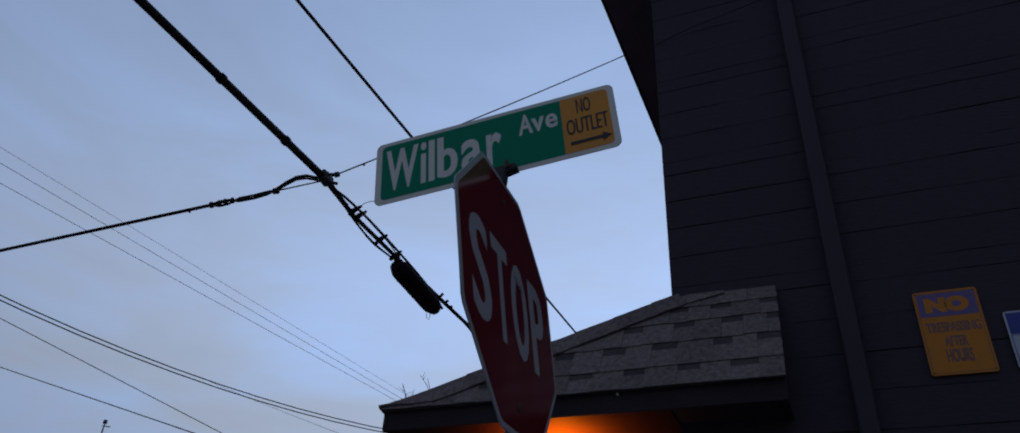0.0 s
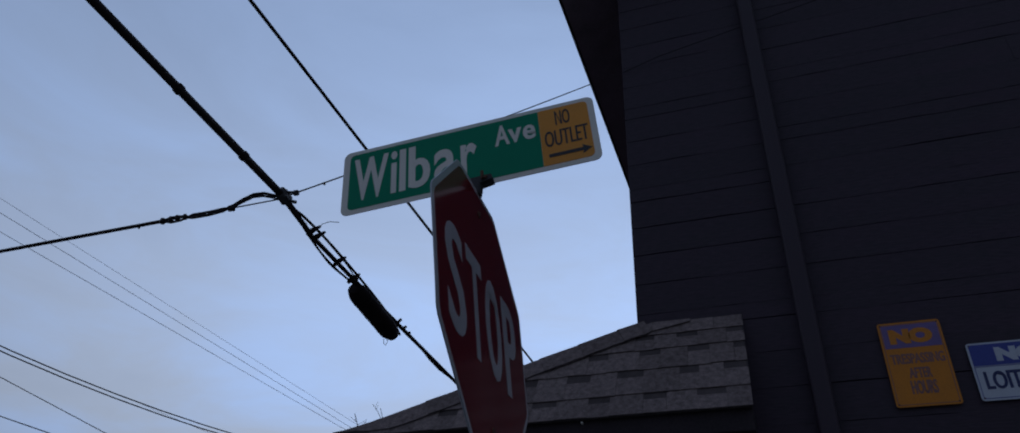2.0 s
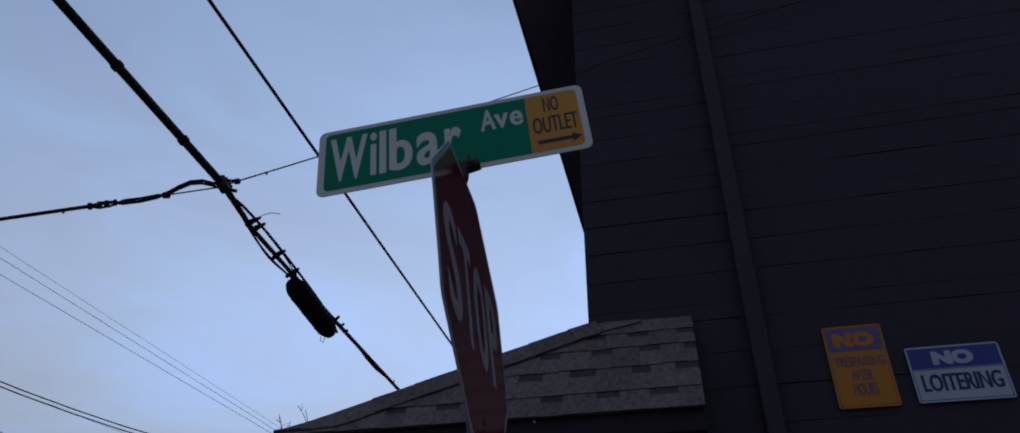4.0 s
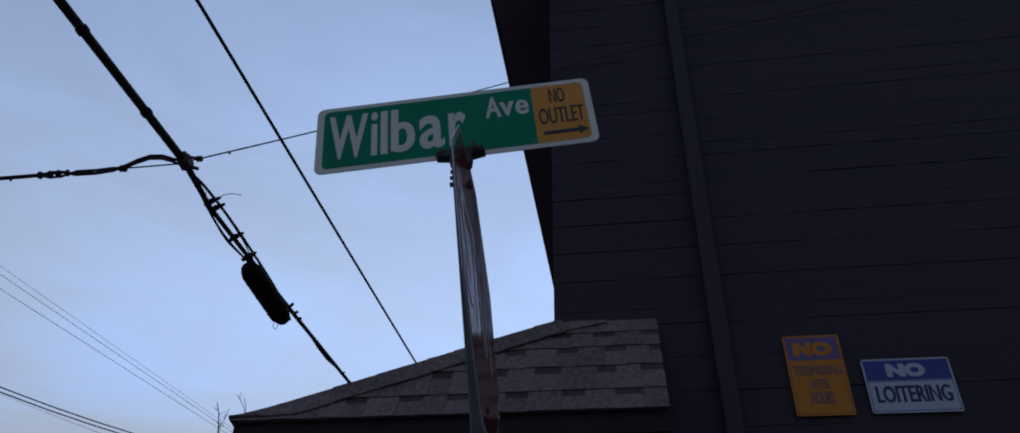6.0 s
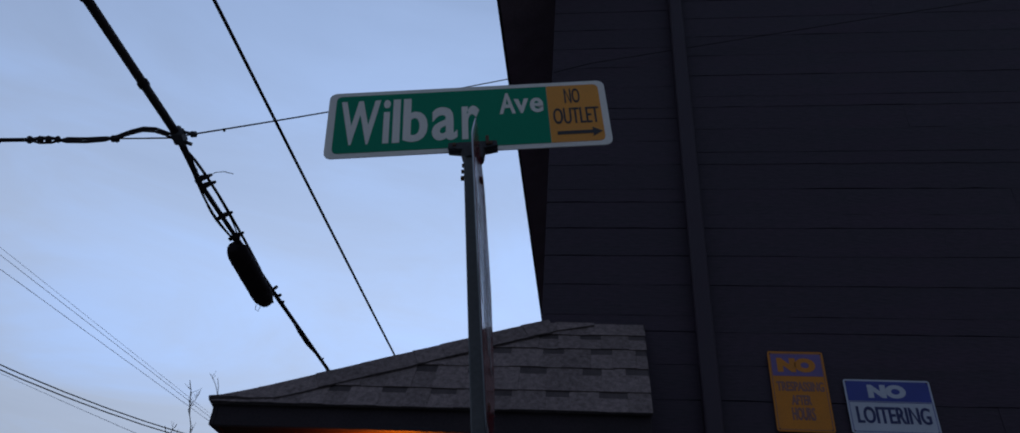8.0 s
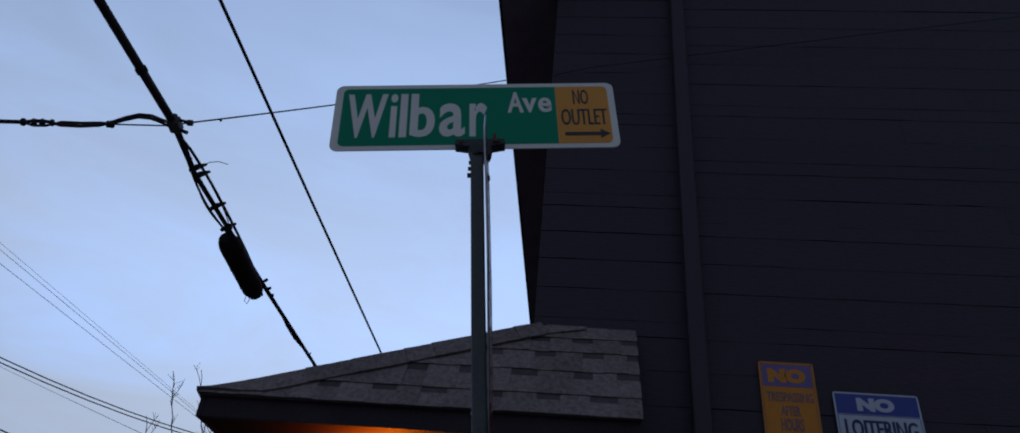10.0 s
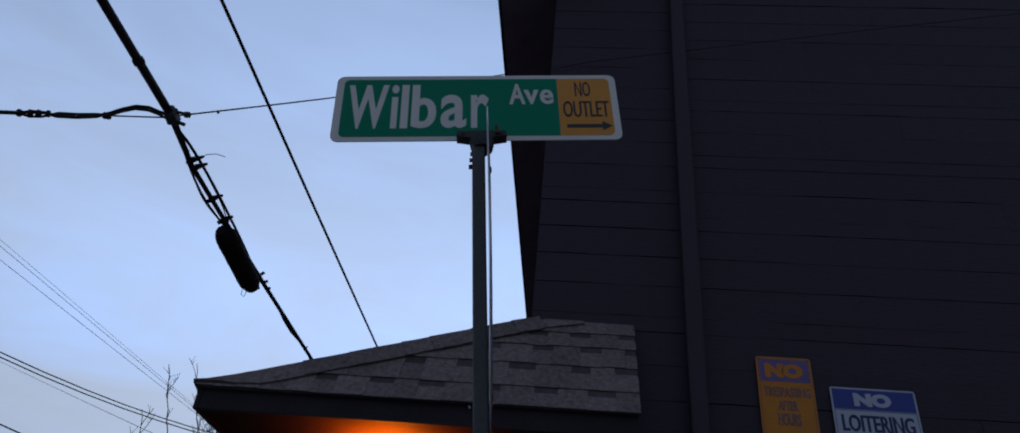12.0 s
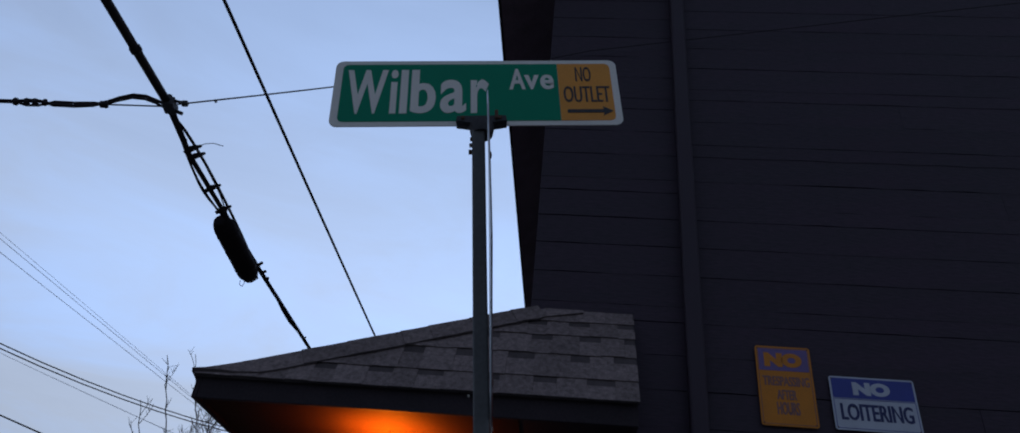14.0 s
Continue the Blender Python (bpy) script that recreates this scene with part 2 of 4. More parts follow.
def tube(points, radius, sides=8, bm=None, cap=True):
    """A round bar along the points; radius is one number or one for each point."""
    bm = bm or bmesh.new()
    ps = [Vector(p) for p in points]
    rings = []
    side = None
    for i, p in enumerate(ps):
        d = (ps[min(i + 1, len(ps) - 1)] - ps[max(i - 1, 0)]).normalized()
        if side is None:
            side = d.orthogonal().normalized()
        side = (side - d * side.dot(d)).normalized()
        up = d.cross(side)
        r = radius[i] if isinstance(radius, (list, tuple)) else radius
        rings.append([bm.verts.new(p + (side * math.cos(2 * math.pi * k / sides) + up * math.sin(2 * math.pi * k / sides)) * r) for k in range(sides)])
    for a, b in zip(rings, rings[1:]):
        for k in range(sides):
            bm.faces.new((a[k], a[(k + 1) % sides], b[(k + 1) % sides], b[k])).smooth = True
    if cap:
        bm.faces.new(rings[0][::-1])
        bm.faces.new(rings[-1])
    return bm


def lathe(profile, sides=20, bm=None):
    """Rings (radius, z) round the z axis, from the bottom outside to the end of the profile."""
    bm = bm or bmesh.new()
    rings = []
    for rad, z in profile:
        rad = max(rad, 0.0004)
        rings.append([bm.verts.new((rad * math.cos(2 * math.pi * k / sides), rad * math.sin(2 * math.pi * k / sides), z)) for k in range(sides)])
    fs = [bm.faces.new((p[k], p[(k + 1) % sides], q[(k + 1) % sides], q[k])) for p, q in zip(rings, rings[1:]) for k in range(sides)]
    for fc in fs:
        fc.smooth = True
    fs += [bm.faces.new(rings[0][::-1]), bm.faces.new(rings[-1])]
    bmesh.ops.recalc_face_normals(bm, faces=fs)
    for ed in bm.edges:
        ed.smooth = ed.calc_face_angle(0.0) < 0.6
    return bm


def glyphs(body, bold):
    cu = bpy.data.curves.new("word", "FONT")
    cu.body, cu.size, cu.extrude, cu.offset, cu.resolution_u = body, 1.0, 0.01, bold, 4
    ob = bpy.data.objects.new("word", cu)
    scene.collection.objects.link(ob)
    bpy.context.view_layer.update()
    me = bpy.data.meshes.new_from_object(ob.evaluated_get(bpy.context.evaluated_depsgraph_get()))
    bpy.data.objects.remove(ob)
    bpy.data.curves.remove(cu)
    return me


def letters(body, x0, x1, z0, z1, y, depth, bold=0.0, bold_z=None):
    """A raised word that fills the box x0..x1, z0..z1 on a face looking towards -y. bold thickens its upright strokes, bold_z its level ones."""
    me = glyphs(body, bold)
    xs, ys = [v.co.x for v in me.vertices], [v.co.y for v in me.vertices]
    if bold_z is not None:
        other = glyphs(body, bold_z)
        if len(other.vertices) == len(me.vertices):
            ys = [v.co.y for v in other.vertices]
        bpy.data.meshes.remove(other)
    left, wide, foot, tall = min(xs), max(xs) - min(xs), min(ys), max(ys) - min(ys)
    for v, vx, vy in zip(me.vertices, xs, ys):
        v.co = (x0 + (vx - left) / wide * (x1 - x0), y - depth * (0.5 + v.co.z / 0.02), z0 + (vy - foot) / tall * (z1 - z0))
    me.materials.clear()
    return me


def word(name, body, x0, x1, z0, z1, y, material, parent, bold=0.0, bold_z=None, depth=0.0008, label=""):
    me = letters(body, x0, x1, z0, z1, y, depth, bold, bold_z)
    me.materials.append(material)
    return part(name, me, material, parent, label)


# ---- ground and streets ----
def ground():
    g = thing("ground", "dry bare ground reaching to the horizon", "ground", kind="structure")
    bm = bmesh.new()
    bmesh.ops.create_grid(bm, x_segments=40, y_segments=40, size=900)
    part("ground_sheet", bm, M_EARTH, g, at=pose(0, 0, -0.16))
    r = thing("road", "dark worn asphalt road beside the pavement", "road", kind="structure")
    part("road_surface", box(-11.5, -4.2, -60, 90, -0.3, -0.13), M_ASPHALT, r)
    p = thing("pavement", "grey concrete pavement along the building", "pavement", kind="structure")
    part("slab", box(-4.0, 12, -3.0, 4.2, -0.3, 0.0, 0.01), M_CONC, p)
    part("kerb", box(-4.2, -4.003, -60, 90, -0.3, 0.0, 0.02), M_CONC, p)


ground()

# ---- the dark building ----
WX, WY = -0.80, 4.334            # its corner
EAVE_X, EAVE_Z, PITCH = -1.315, 7.03, 0.577
RIDGE_X, RIGHT_X, BACK_Y = 4.0, 8.8, 13.0


def roof_z(x):
    return EAVE_Z + PITCH * (RIDGE_X - abs(x - RIDGE_X) - EAVE_X)


def building():
    w = thing("wall_front", "dark navy painted lap-siding gable wall", "wall", kind="structure")
    part("backing", prism([(WX + 0.004, -0.1), (RIGHT_X, -0.1), (RIGHT_X, roof_z(RIGHT_X) + 0.0), (RIDGE_X, roof_z(RIDGE_X)), (WX + 0.004, roof_z(WX))], WY + 0.012, WY + 0.2), M_WALLBACK, w)
    s = thing("wall_side", "dark navy painted side wall", "wall", kind="structure")
    part("wall_panel", box(WX, WX + 0.2, WY + 0.2, BACK_Y, -0.1, roof_z(WX)), M_SIDING, s)
    b = thing("wall_back", "dark navy painted rear walls", "wall", kind="structure")
    part("wall_panel", prism([(WX, -0.1), (RIGHT_X, -0.1), (RIGHT_X, roof_z(RIGHT_X)), (RIDGE_X, roof_z(RIDGE_X)), (WX, roof_z(WX))], BACK_Y, BACK_Y + 0.2), M_SIDING, b)
    part("wall_panel", box(RIGHT_X - 0.2, RIGHT_X, WY + 0.2, BACK_Y, -0.1, roof_z(RIGHT_X)), M_SIDING, b)
    r = thing("building_roof", "dark gable roof with deep boarded eaves", "roof", pose(EAVE_X, 4.5, 0, 0, 0, -0.57) @ pose(-EAVE_X, -4.5, 0), kind="structure")
    for sgn in (-1, 1):
        x_e = EAVE_X if sgn < 0 else 2 * RIDGE_X - EAVE_X
        z0, z1 = roof_z(EAVE_X), roof_z(RIDGE_X)
        part("soffit_slope", prism([(x_e, z0 + 0.004), (RIDGE_X, z1 + 0.004), (RIDGE_X, z1 + 0.16), (x_e, z0 + 0.16)], 3.98, BACK_Y + 0.45), M_SOFFIT, r)
        fx = (x_e - 0.025, x_e) if sgn < 0 else (x_e, x_e + 0.025)
        part("fascia_board", box(*fx, 3.96, BACK_Y + 0.47, z0 - 0.01, z0 + 0.17, 0.003), M_TRIM, r)
        part("rake_board", prism([(x_e, z0 - 0.02), (RIDGE_X, z1 - 0.02), (RIDGE_X, z1 + 0.17), (x_e, z0 + 0.17)], 3.955, 3.978), M_TRIM, r)
        part("shingle_cover", prism([(x_e + sgn * 0.04, z0 + 0.164), (RIDGE_X, z1 + 0.164), (RIDGE_X, z1 + 0.18), (x_e + sgn * 0.04, z0 + 0.18)], 3.94, BACK_Y + 0.5), M_SHINGLE_DARK, r)
    return w


wall_front = building()


# ---- downspout on the wall ----
def downspout():
    d = thing("downspout", "dark painted downspout strapped to the siding", "downspout", pose(0.168, WY - 0.062, 0))
    shaft = bmesh.new()
    prism(rounded(-0.052, 0.052, -0.034, 0.034, 0.02, 4), 0.25, 7.6, "z", shaft)
    part("shaft", shaft, M_PIPE, d)
    for k in range(4):
        z = (0.5, 1.5, 2.5, 7.1)[k]
        part("strap", prism(rounded(-0.055, 0.055, -0.037, 0.06, 0.012, 3), z, z + 0.03, "z"), M_PIPE, d)
    part("elbow", prism([(-0.033, 0.26), (0.03, 0.26), (-0.07, 0.1), (-0.13, 0.14)], -0.045, 0.045, "x"), M_PIPE, d)


downspout()

# ---- porch with its skirt roof ----
PE_Y, PE_Z, PL_X, PR_X = 3.965, 3.035, -2.57, -0.186     # eave of the skirt
PT_Z, PT_X = 3.72, -0.80                              # top of the skirt and of the hip
SLOPE_L = math.hypot(WY - PE_Y, PT_Z - PE_Z)


def on_skirt(x, v, h=0.0):
    """A point of the steep front slope: v metres up the slope, h metres proud of it."""
    a = math.atan2(PT_Z - PE_Z, WY - PE_Y)
    return Vector((x, PE_Y + v * math.cos(a) - h * math.sin(a), PE_Z + v * math.sin(a) + h * math.cos(a)))


def hip_x(v):
    return PL_X + (PT_X - PL_X) * v / SLOPE_L


def slab_piece(corners, lower, upper, cut=None, slots=(0, 0), butt=0):
    """A thin shingle on the skirt from (x, v) corners: its butt edge is thicker. cut: the share of its height where the
    upper band begins. butt: material slot of the butt face; the dark slot paints the shade line of the lap.
    """
    bm = bmesh.new()
    (xa, va), (xb, vb), (xc, vc), (xd, vd) = corners      # low left, low right, high right, high left
    rows = [(xa, xb, va, vb, lower)]
    if cut:
        rows.append((xa + (xd - xa) * cut, xb + (xc - xb) * cut, va + (vd - va) * cut, vb + (vc - vb) * cut, lower + (upper - lower) * cut))
    rows.append((xd, xc, vd, vc, upper))
    top = [(bm.verts.new(on_skirt(l, p, h)), bm.verts.new(on_skirt(r, q, h))) for l, r, p, q, h in rows]
    low = [(bm.verts.new(on_skirt(l, p, 0)), bm.verts.new(on_skirt(r, q, 0))) for l, r, p, q, h in rows]
    for i in range(len(rows) - 1):
        f1 = bm.faces.new((top[i][0], top[i][1], top[i + 1][1], top[i + 1][0]))
        f1.material_index = slots[1] if (cut and i) else slots[0]
        bm.faces.new((top[i][0], top[i + 1][0], low[i + 1][0], low[i][0]))
        bm.faces.new((top[i][1], low[i][1], low[i + 1][1], top[i + 1][1]))
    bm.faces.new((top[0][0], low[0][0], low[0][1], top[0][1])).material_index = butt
    return bm


def porch():
    p = thing("porch", "dark porch canopy with a shingled skirt roof", "porch")
    # front fascia, left fascia, ceiling, deck under the shingles
    part("front_fascia", box(PL_X + 0.045, PR_X + 0.0, PE_Y + 0.02, PE_Y + 0.05, 2.905, PE_Z - 0.004, 0.004), M_TRIM, p)
    part("side_fascia", box(PL_X + 0.015, PL_X + 0.044, PE_Y + 0.02, 7.5, 2.905, PE_Z - 0.004, 0.004), M_TRIM, p)
    part("end_fascia", box(PR_X - 0.03, PR_X - 0.001, PE_Y + 0.051, WY - 0.004, 2.905, PE_Z - 0.004, 0.003), M_TRIM, p)
    part("return_soffit", box(WX, PR_X - 0.031, PE_Y + 0.051, WY - 0.004, 2.93, 2.95), M_TRIM, p)
    deck = bmesh.new()
    a, b, c = (PL_X + 0.01, PE_Y, PE_Z), (PR_X, PE_Y, PE_Z), (PR_X, WY - 0.003, PT_Z - 0.003)
    t0, e1, t1 = (PT_X, WY - 0.003, PT_Z - 0.003), (PL_X + 0.01, 7.5, PE_Z), (PT_X - 0.003, 7.5, PT_Z - 0.003)
    vs = [deck.verts.new(q) for q in (a, b, c, t0, e1, t1)]
    deck.faces.new((vs[0], vs[1], vs[2], vs[3]))
    deck.faces.new((vs[0], vs[3], vs[5], vs[4]))
    ext = bmesh.ops.extrude_face_region(deck, geom=deck.faces[:])["geom"]
    bmesh.ops.translate(deck, verts=[g for g in ext if isinstance(g, bmesh.types.BMVert)], vec=(0, 0, -0.02))
    bmesh.ops.recalc_face_normals(deck, faces=deck.faces[:])
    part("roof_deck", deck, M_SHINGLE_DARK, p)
    part("rake_edge", prism([(PE_Y - 0.005, PE_Z - 0.03), (WY - 0.004, PT_Z - 0.05), (WY - 0.004, PT_Z + 0.01), (PE_Y - 0.005, PE_Z + 0.004)], PR_X + 0.001, PR_X + 0.004, "x"), M_TRIM, p)
    # side slope, seen on edge
    side = bmesh.new()
    n = 13
    for i in range(n):
        k0, k1 = i / n, (i + 1) / n
        x0, x1 = PL_X + (PT_X - PL_X) * k0, PL_X + (PT_X - PL_X) * k1
        z0, z1 = PE_Z + (PT_Z - PE_Z) * k0, PE_Z + (PT_Z - PE_Z) * k1
        y0 = PE_Y + (WY - PE_Y) * k0 + 0.03
        q = [(x0, y0, z0 + 0.012), (x1, y0 + 0.03, z1 + 0.004), (x1, 7.5, z1 + 0.004), (x0, 7.5, z0 + 0.012), (x0, y0, z0), (x0, 7.5, z0)]
        w = [side.verts.new(v) for v in q]
        side.faces.new((w[0], w[1], w[2], w[3]))
        side.faces.new((w[0], w[3], w[5], w[4]))
    tagged(part("side_courses", side, M_SHINGLE, p), kind="stuff")
    part("porcelain_knob", lathe([(0.0, 0.0), (0.006, 0.001), (0.0065, 0.008), (0.0045, 0.012), (0.006, 0.016), (0.003, 0.020), (0.0, 0.0205)], 10), M_WHITE, p, "small pale knob on the dark fascia", pose(-1.068, PE_Y + 0.0205, 3.006, 90))
    # posts that carry the outer corner
    part("porch_post", box(PL_X + 0.10, PL_X + 0.20, 7.2, 7.3, 0, 2.93, 0.006), M_TRIM, p)
    return p


porch_thing = porch()
porch_ceiling = tagged(part("ceiling", box(PL_X + 0.045, WX - 0.003, PE_Y + 0.051, 7.5, 2.925, 2.95), M_CEIL), "painted porch ceiling lit warm by a lamp", "ceiling", kind="structure")


def porch_light():
    lamp = thing("porch_light", "small warm uplight, out of view, in an added light-bounding dish", "ceiling light", pose(-1.55, 4.38, 2.925))
    part("stem", tube([(0.0865, 0, -0.25), (0.0865, 0, -0.16), (0.03, 0, -0.03), (0, 0, -0.001)], 0.002, 6), M_CAST, lamp)
    # dish added out of view: its rim bounds the pool of light above
    part("dish", lathe([(0.0, -0.29), (0.055, -0.288), (0.080, -0.265), (0.084, -0.166), (0.080, -0.166), (0.075, -0.260), (0.0, -0.278)], 24), M_CAST, lamp)
    g = part("globe", lathe([(0.0, -0.170), (0.02, -0.175), (0.032, -0.20), (0.032, -0.23), (0.02, -0.255), (0.0, -0.26)]), M_LAMP, lamp, "glowing amber glass globe")
    g.visible_shadow = False
    li = new("porch_lamp_light", bpy.data.lights.new("porch_lamp_light", "POINT"))
    li.data.energy, li.data.color, li.data.shadow_soft_size = 54.0, (1.0, 0.19, 0.006), 0.03
    li.parent = lamp
    li.location = (0, 0, -0.205)


porch_light()


# ---- the leaning sign post with both signs ----
def sign_post():
    up = Vector((-0.112, -0.045, 0.99)).normalized()
    right = Vector((0.992, 0.06, 0.106))
    right = (right - up * right.dot(up)).normalized()
    back = up.cross(right)
    m = Matrix((right, back, up)).transposed().to_4x4()
    foot = Vector((-0.7645, 1.728, 2.488)) - up * 2.513
    m.translation = foot
    s = thing("sign_post", "leaning square steel post carrying a street sign and stop sign", "sign post", m)
    # square tube with punched holes shown as recessed plugs
    top = 2.93
    part("post", prism(rounded(-0.026, 0.0085, -0.02, 0.02, 0.005, 3), -0.4, top, "z"), M_GALV, s, "weathered square steel tube")
    # cap bracket
    part("collar", lathe([(0.0, top - 0.036), (0.029, top - 0.036), (0.031, top - 0.028), (0.034, top - 0.010), (0.034, top - 0.003), (0.0, top - 0.002)], 20), M_CAST, s)
    cross = bmesh.new()
    for y0, y1 in ((-0.017, -0.0035), (0.0035, 0.017)):
        prism([(-0.068, top + 0.002), (-0.066, top + 0.018), (0.066, top + 0.018), (0.068, top + 0.002), (0.034, top - 0.004), (-0.034, top - 0.004)], y0, y1, "y", cross)
    box(-0.05, 0.05, -0.004, 0.004, top - 0.008, top - 0.003, 0, cross)
    br = part("bracket", cross, M_CAST, s, "dark cast saddle bracket")
    for x in (-0.05, 0.05):
        part("bolt", tube([(x, -0.022, top + 0.010), (x, 0.022, top + 0.010)], 0.0055, 6), M_RUST, br)
    part("set_screw", box(0.036, 0.045, -0.025, -0.0172, top + 0.003, top + 0.032, 0.002), M_RUST, br)
    for k, z in enumerate((top - 0.055, top - 0.075, top - 0.097)):
        part("bolt_end", tube([(-0.025, -0.008, z), (-0.031 - 0.002 * k, -0.008, z)], 0.006 + 0.001 * (k == 2), 6), M_RUST, s)

    # street sign: its lower edge sits in the bracket
    W, H, z, x_mid = 0.800, 0.247, top - 0.002, -0.012
    # the blade stands straighter than the post
    run, rise = Vector((0.9915, 0.067, 0.112)), Vector((-0.112, 0.0, 0.9937)).normalized()
    run = (run - rise * run.dot(rise)).normalized()
    turn = Matrix((run, rise.cross(run), rise)).transposed().to_4x4()
    turn.translation = (-0.825, 1.7165, 2.9035)
    blade = part("street_sign", prism(rounded(x_mid - W / 2, x_mid + W / 2, z, z + H, 0.022), -0.0016, 0.0016), M_WHITE, s, "green street name sign with a yellow end panel", m.inverted() @ turn @ pose(-x_mid, 0, -z))
    fx = lambda k: x_mid - W / 2 + W * k
    fz = lambda k: z + H * (1 - k)
    green = [q for q in rounded(fx(0.027), fx(0.85), fz(0.935), fz(0.06), 0.016) if q[0] < fx(0.7)]
    part("green_field", prism([(fx(0.787), fz(0.06))] + green + [(fx(0.787), fz(0.935))], -0.0026, -0.0017), M_GREEN, blade)
    yel = [q for q in rounded(fx(0.7), fx(0.976), fz(0.935), fz(0.06), 0.016) if q[0] > fx(0.85)]
    n = len(yel) // 2
    part("yellow_field", prism([(fx(0.788), fz(0.935))] + yel[n:] + yel[:n] + [(fx(0.788), fz(0.06))], -0.0026, -0.0017), M_YELLOW, blade)
    for ch, k0, k1, top_k, bold in (("W", 0.046, 0.188, 0.15, 0.028), ("i", 0.199, 0.224, 0.15, 0.012), ("l", 0.234, 0.260, 0.15, 0.0), ("b", 0.271, 0.358, 0.15, 0.030), ("a", 0.373, 0.463, 0.31, 0.020), ("r", 0.479, 0.542, 0.31, 0.022)):
        word("letter", ch, fx(k0), fx(k1), fz(0.82), fz(top_k), -0.0027, M_WHITE, blade, bold, 0.012 if ch == "b" else None)
    for ch, k0, k1, top_k in (("A", 0.614, 0.672, 0.14), ("v", 0.667, 0.720, 0.24), ("e", 0.724, 0.772, 0.235)):
        word("letter", ch, fx(k0), fx(k1), fz(0.465), fz(top_k), -0.0027, M_WHITE, blade, 0.030, 0.014)
    word("lettering", "NO", fx(0.85), fx(0.906), fz(0.345), fz(0.115), -0.0027, M_BLACK, blade, 0.026, -0.006)
    word("lettering", "OUTLET", fx(0.803), fx(0.966), fz(0.665), fz(0.42), -0.0027, M_BLACK, blade, 0.026, -0.006)
    ax0, ax1, ac = fx(0.812), fx(0.97), fz(0.80)
    part("arrow", prism([(ax0, ac - 0.006), (ax1 - 0.026, ac - 0.006), (ax1 - 0.028, ac - 0.017), (ax1, ac), (ax1 - 0.028, ac + 0.017), (ax1 - 0.026, ac + 0.006), (ax0, ac + 0.006)], -0.0036, -0.0027), M_BLACK, blade)

    # stop sign on the right flank of the post: its own axes, face to the post's +x side
    face_x, face_z = Vector((-0.066, 0.998, 0.059)), Vector((-0.1, -0.066, 0.99))
    face_z = (face_z - face_x * face_z.dot(face_x)).normalized()
    sf = Matrix((face_x, face_z.cross(face_x), face_z)).transposed().to_4x4()
    sf.translation = (-0.743, 1.719, 2.488)
    sf = m.inverted() @ sf
    R = 0.776 / 2

    def octagon(h):
        k = h * 0.41421
        raw = [(-h, k), (-k, h), (k, h), (h, k), (h, -k), (k, -h), (-k, -h), (-h, -k)]
        out = []
        for i, (a, b) in enumerate(raw):        # softened corners
            pa, pb = raw[i - 1], raw[(i + 1) % 8]
            for q in (pa, pb):
                d = math.hypot(q[0] - a, q[1] - b)
                out.append((a + (q[0] - a) / d * 0.012, b + (q[1] - b) / d * 0.012))
        return out
    # the plate is slightly folded along the post
    def bent(x):
        return -0.006 * (1 - abs(x) / R) if x < 0 else -0.006 + 0.003 * x / R

    def sheet_y(x, z):
        return -bent(x) + (0.05 * -x * (z + 0.12) if x < 0 and z > -0.12 else 0.0)

    def fold(bm):
        cuts = [(k * R / 5, 0) for k in range(-4, 5)] + [(k * R / 5, 2) for k in range(-4, 5)]
        for at, axis in cuts:
            co, no = [0, 0, 0], [0, 0, 0]
            co[axis], no[axis] = at, 1
            bmesh.ops.bisect_plane(bm, geom=bm.verts[:] + bm.edges[:] + bm.faces[:], plane_co=co, plane_no=no)
        for fc in bm.faces:
            fc.smooth = True
        for ed in bm.edges:
            ed.smooth = len(ed.link_faces) == 2 and ed.calc_face_angle(0.0) < 0.5
        for v in bm.verts:
            v.co.y += sheet_y(v.co.x, v.co.z)
        return bm
    plate = part("stop_sign", fold(prism(octagon(R), -0.0012, 0.0012)), M_ALU, s, "red octagonal stop sign with white border", sf)
    part("border", fold(prism(octagon(R - 0.001), -0.0020, -0.0013)), M_STOPWHITE, plate)
    part("red_field", fold(prism(octagon(R - 0.017), -0.0028, -0.0021)), M_RED, plate)
    for ch, x0, x1, bold in (("S", -0.312, -0.176, 0.034), ("T", -0.150, -0.020, 0.030), ("O", 0.002, 0.140, 0.056), ("P", 0.168, 0.300, 0.034)):
        letter = word("letter", ch, x0, x1, -0.158, 0.131, -0.0029, M_STOPWHITE, plate, bold, 0.010)
        for v in letter.data.vertices:
            v.co.y += sheet_y(v.co.x, v.co.z)
    for zz in (0.305, -0.305):
        part("bolt", lathe([(0.0, 0.0), (0.011, 0.001), (0.011, 0.004), (0.006, 0.007), (0.0, 0.0075)], 8), M_RUST, plate, at=pose(0, 0.006, zz, 90, 0, 0))
    return s


sign_post()


# ---- notices on the wall ----
def rim_of(x0, x1, z0, z1, wide=0.003):
    """A thin printed line round a notice."""
    bm = bmesh.new()
    for p in ((x0, x0 + wide, z0, z1), (x1 - wide, x1, z0, z1), (x0 + wide, x1 - wide, z0, z0 + wide), (x0 + wide, x1 - wide, z1 - wide, z1)):
        box(p[0], p[1], -0.0022, -0.0013, p[2], p[3], 0, bm)
    return bm


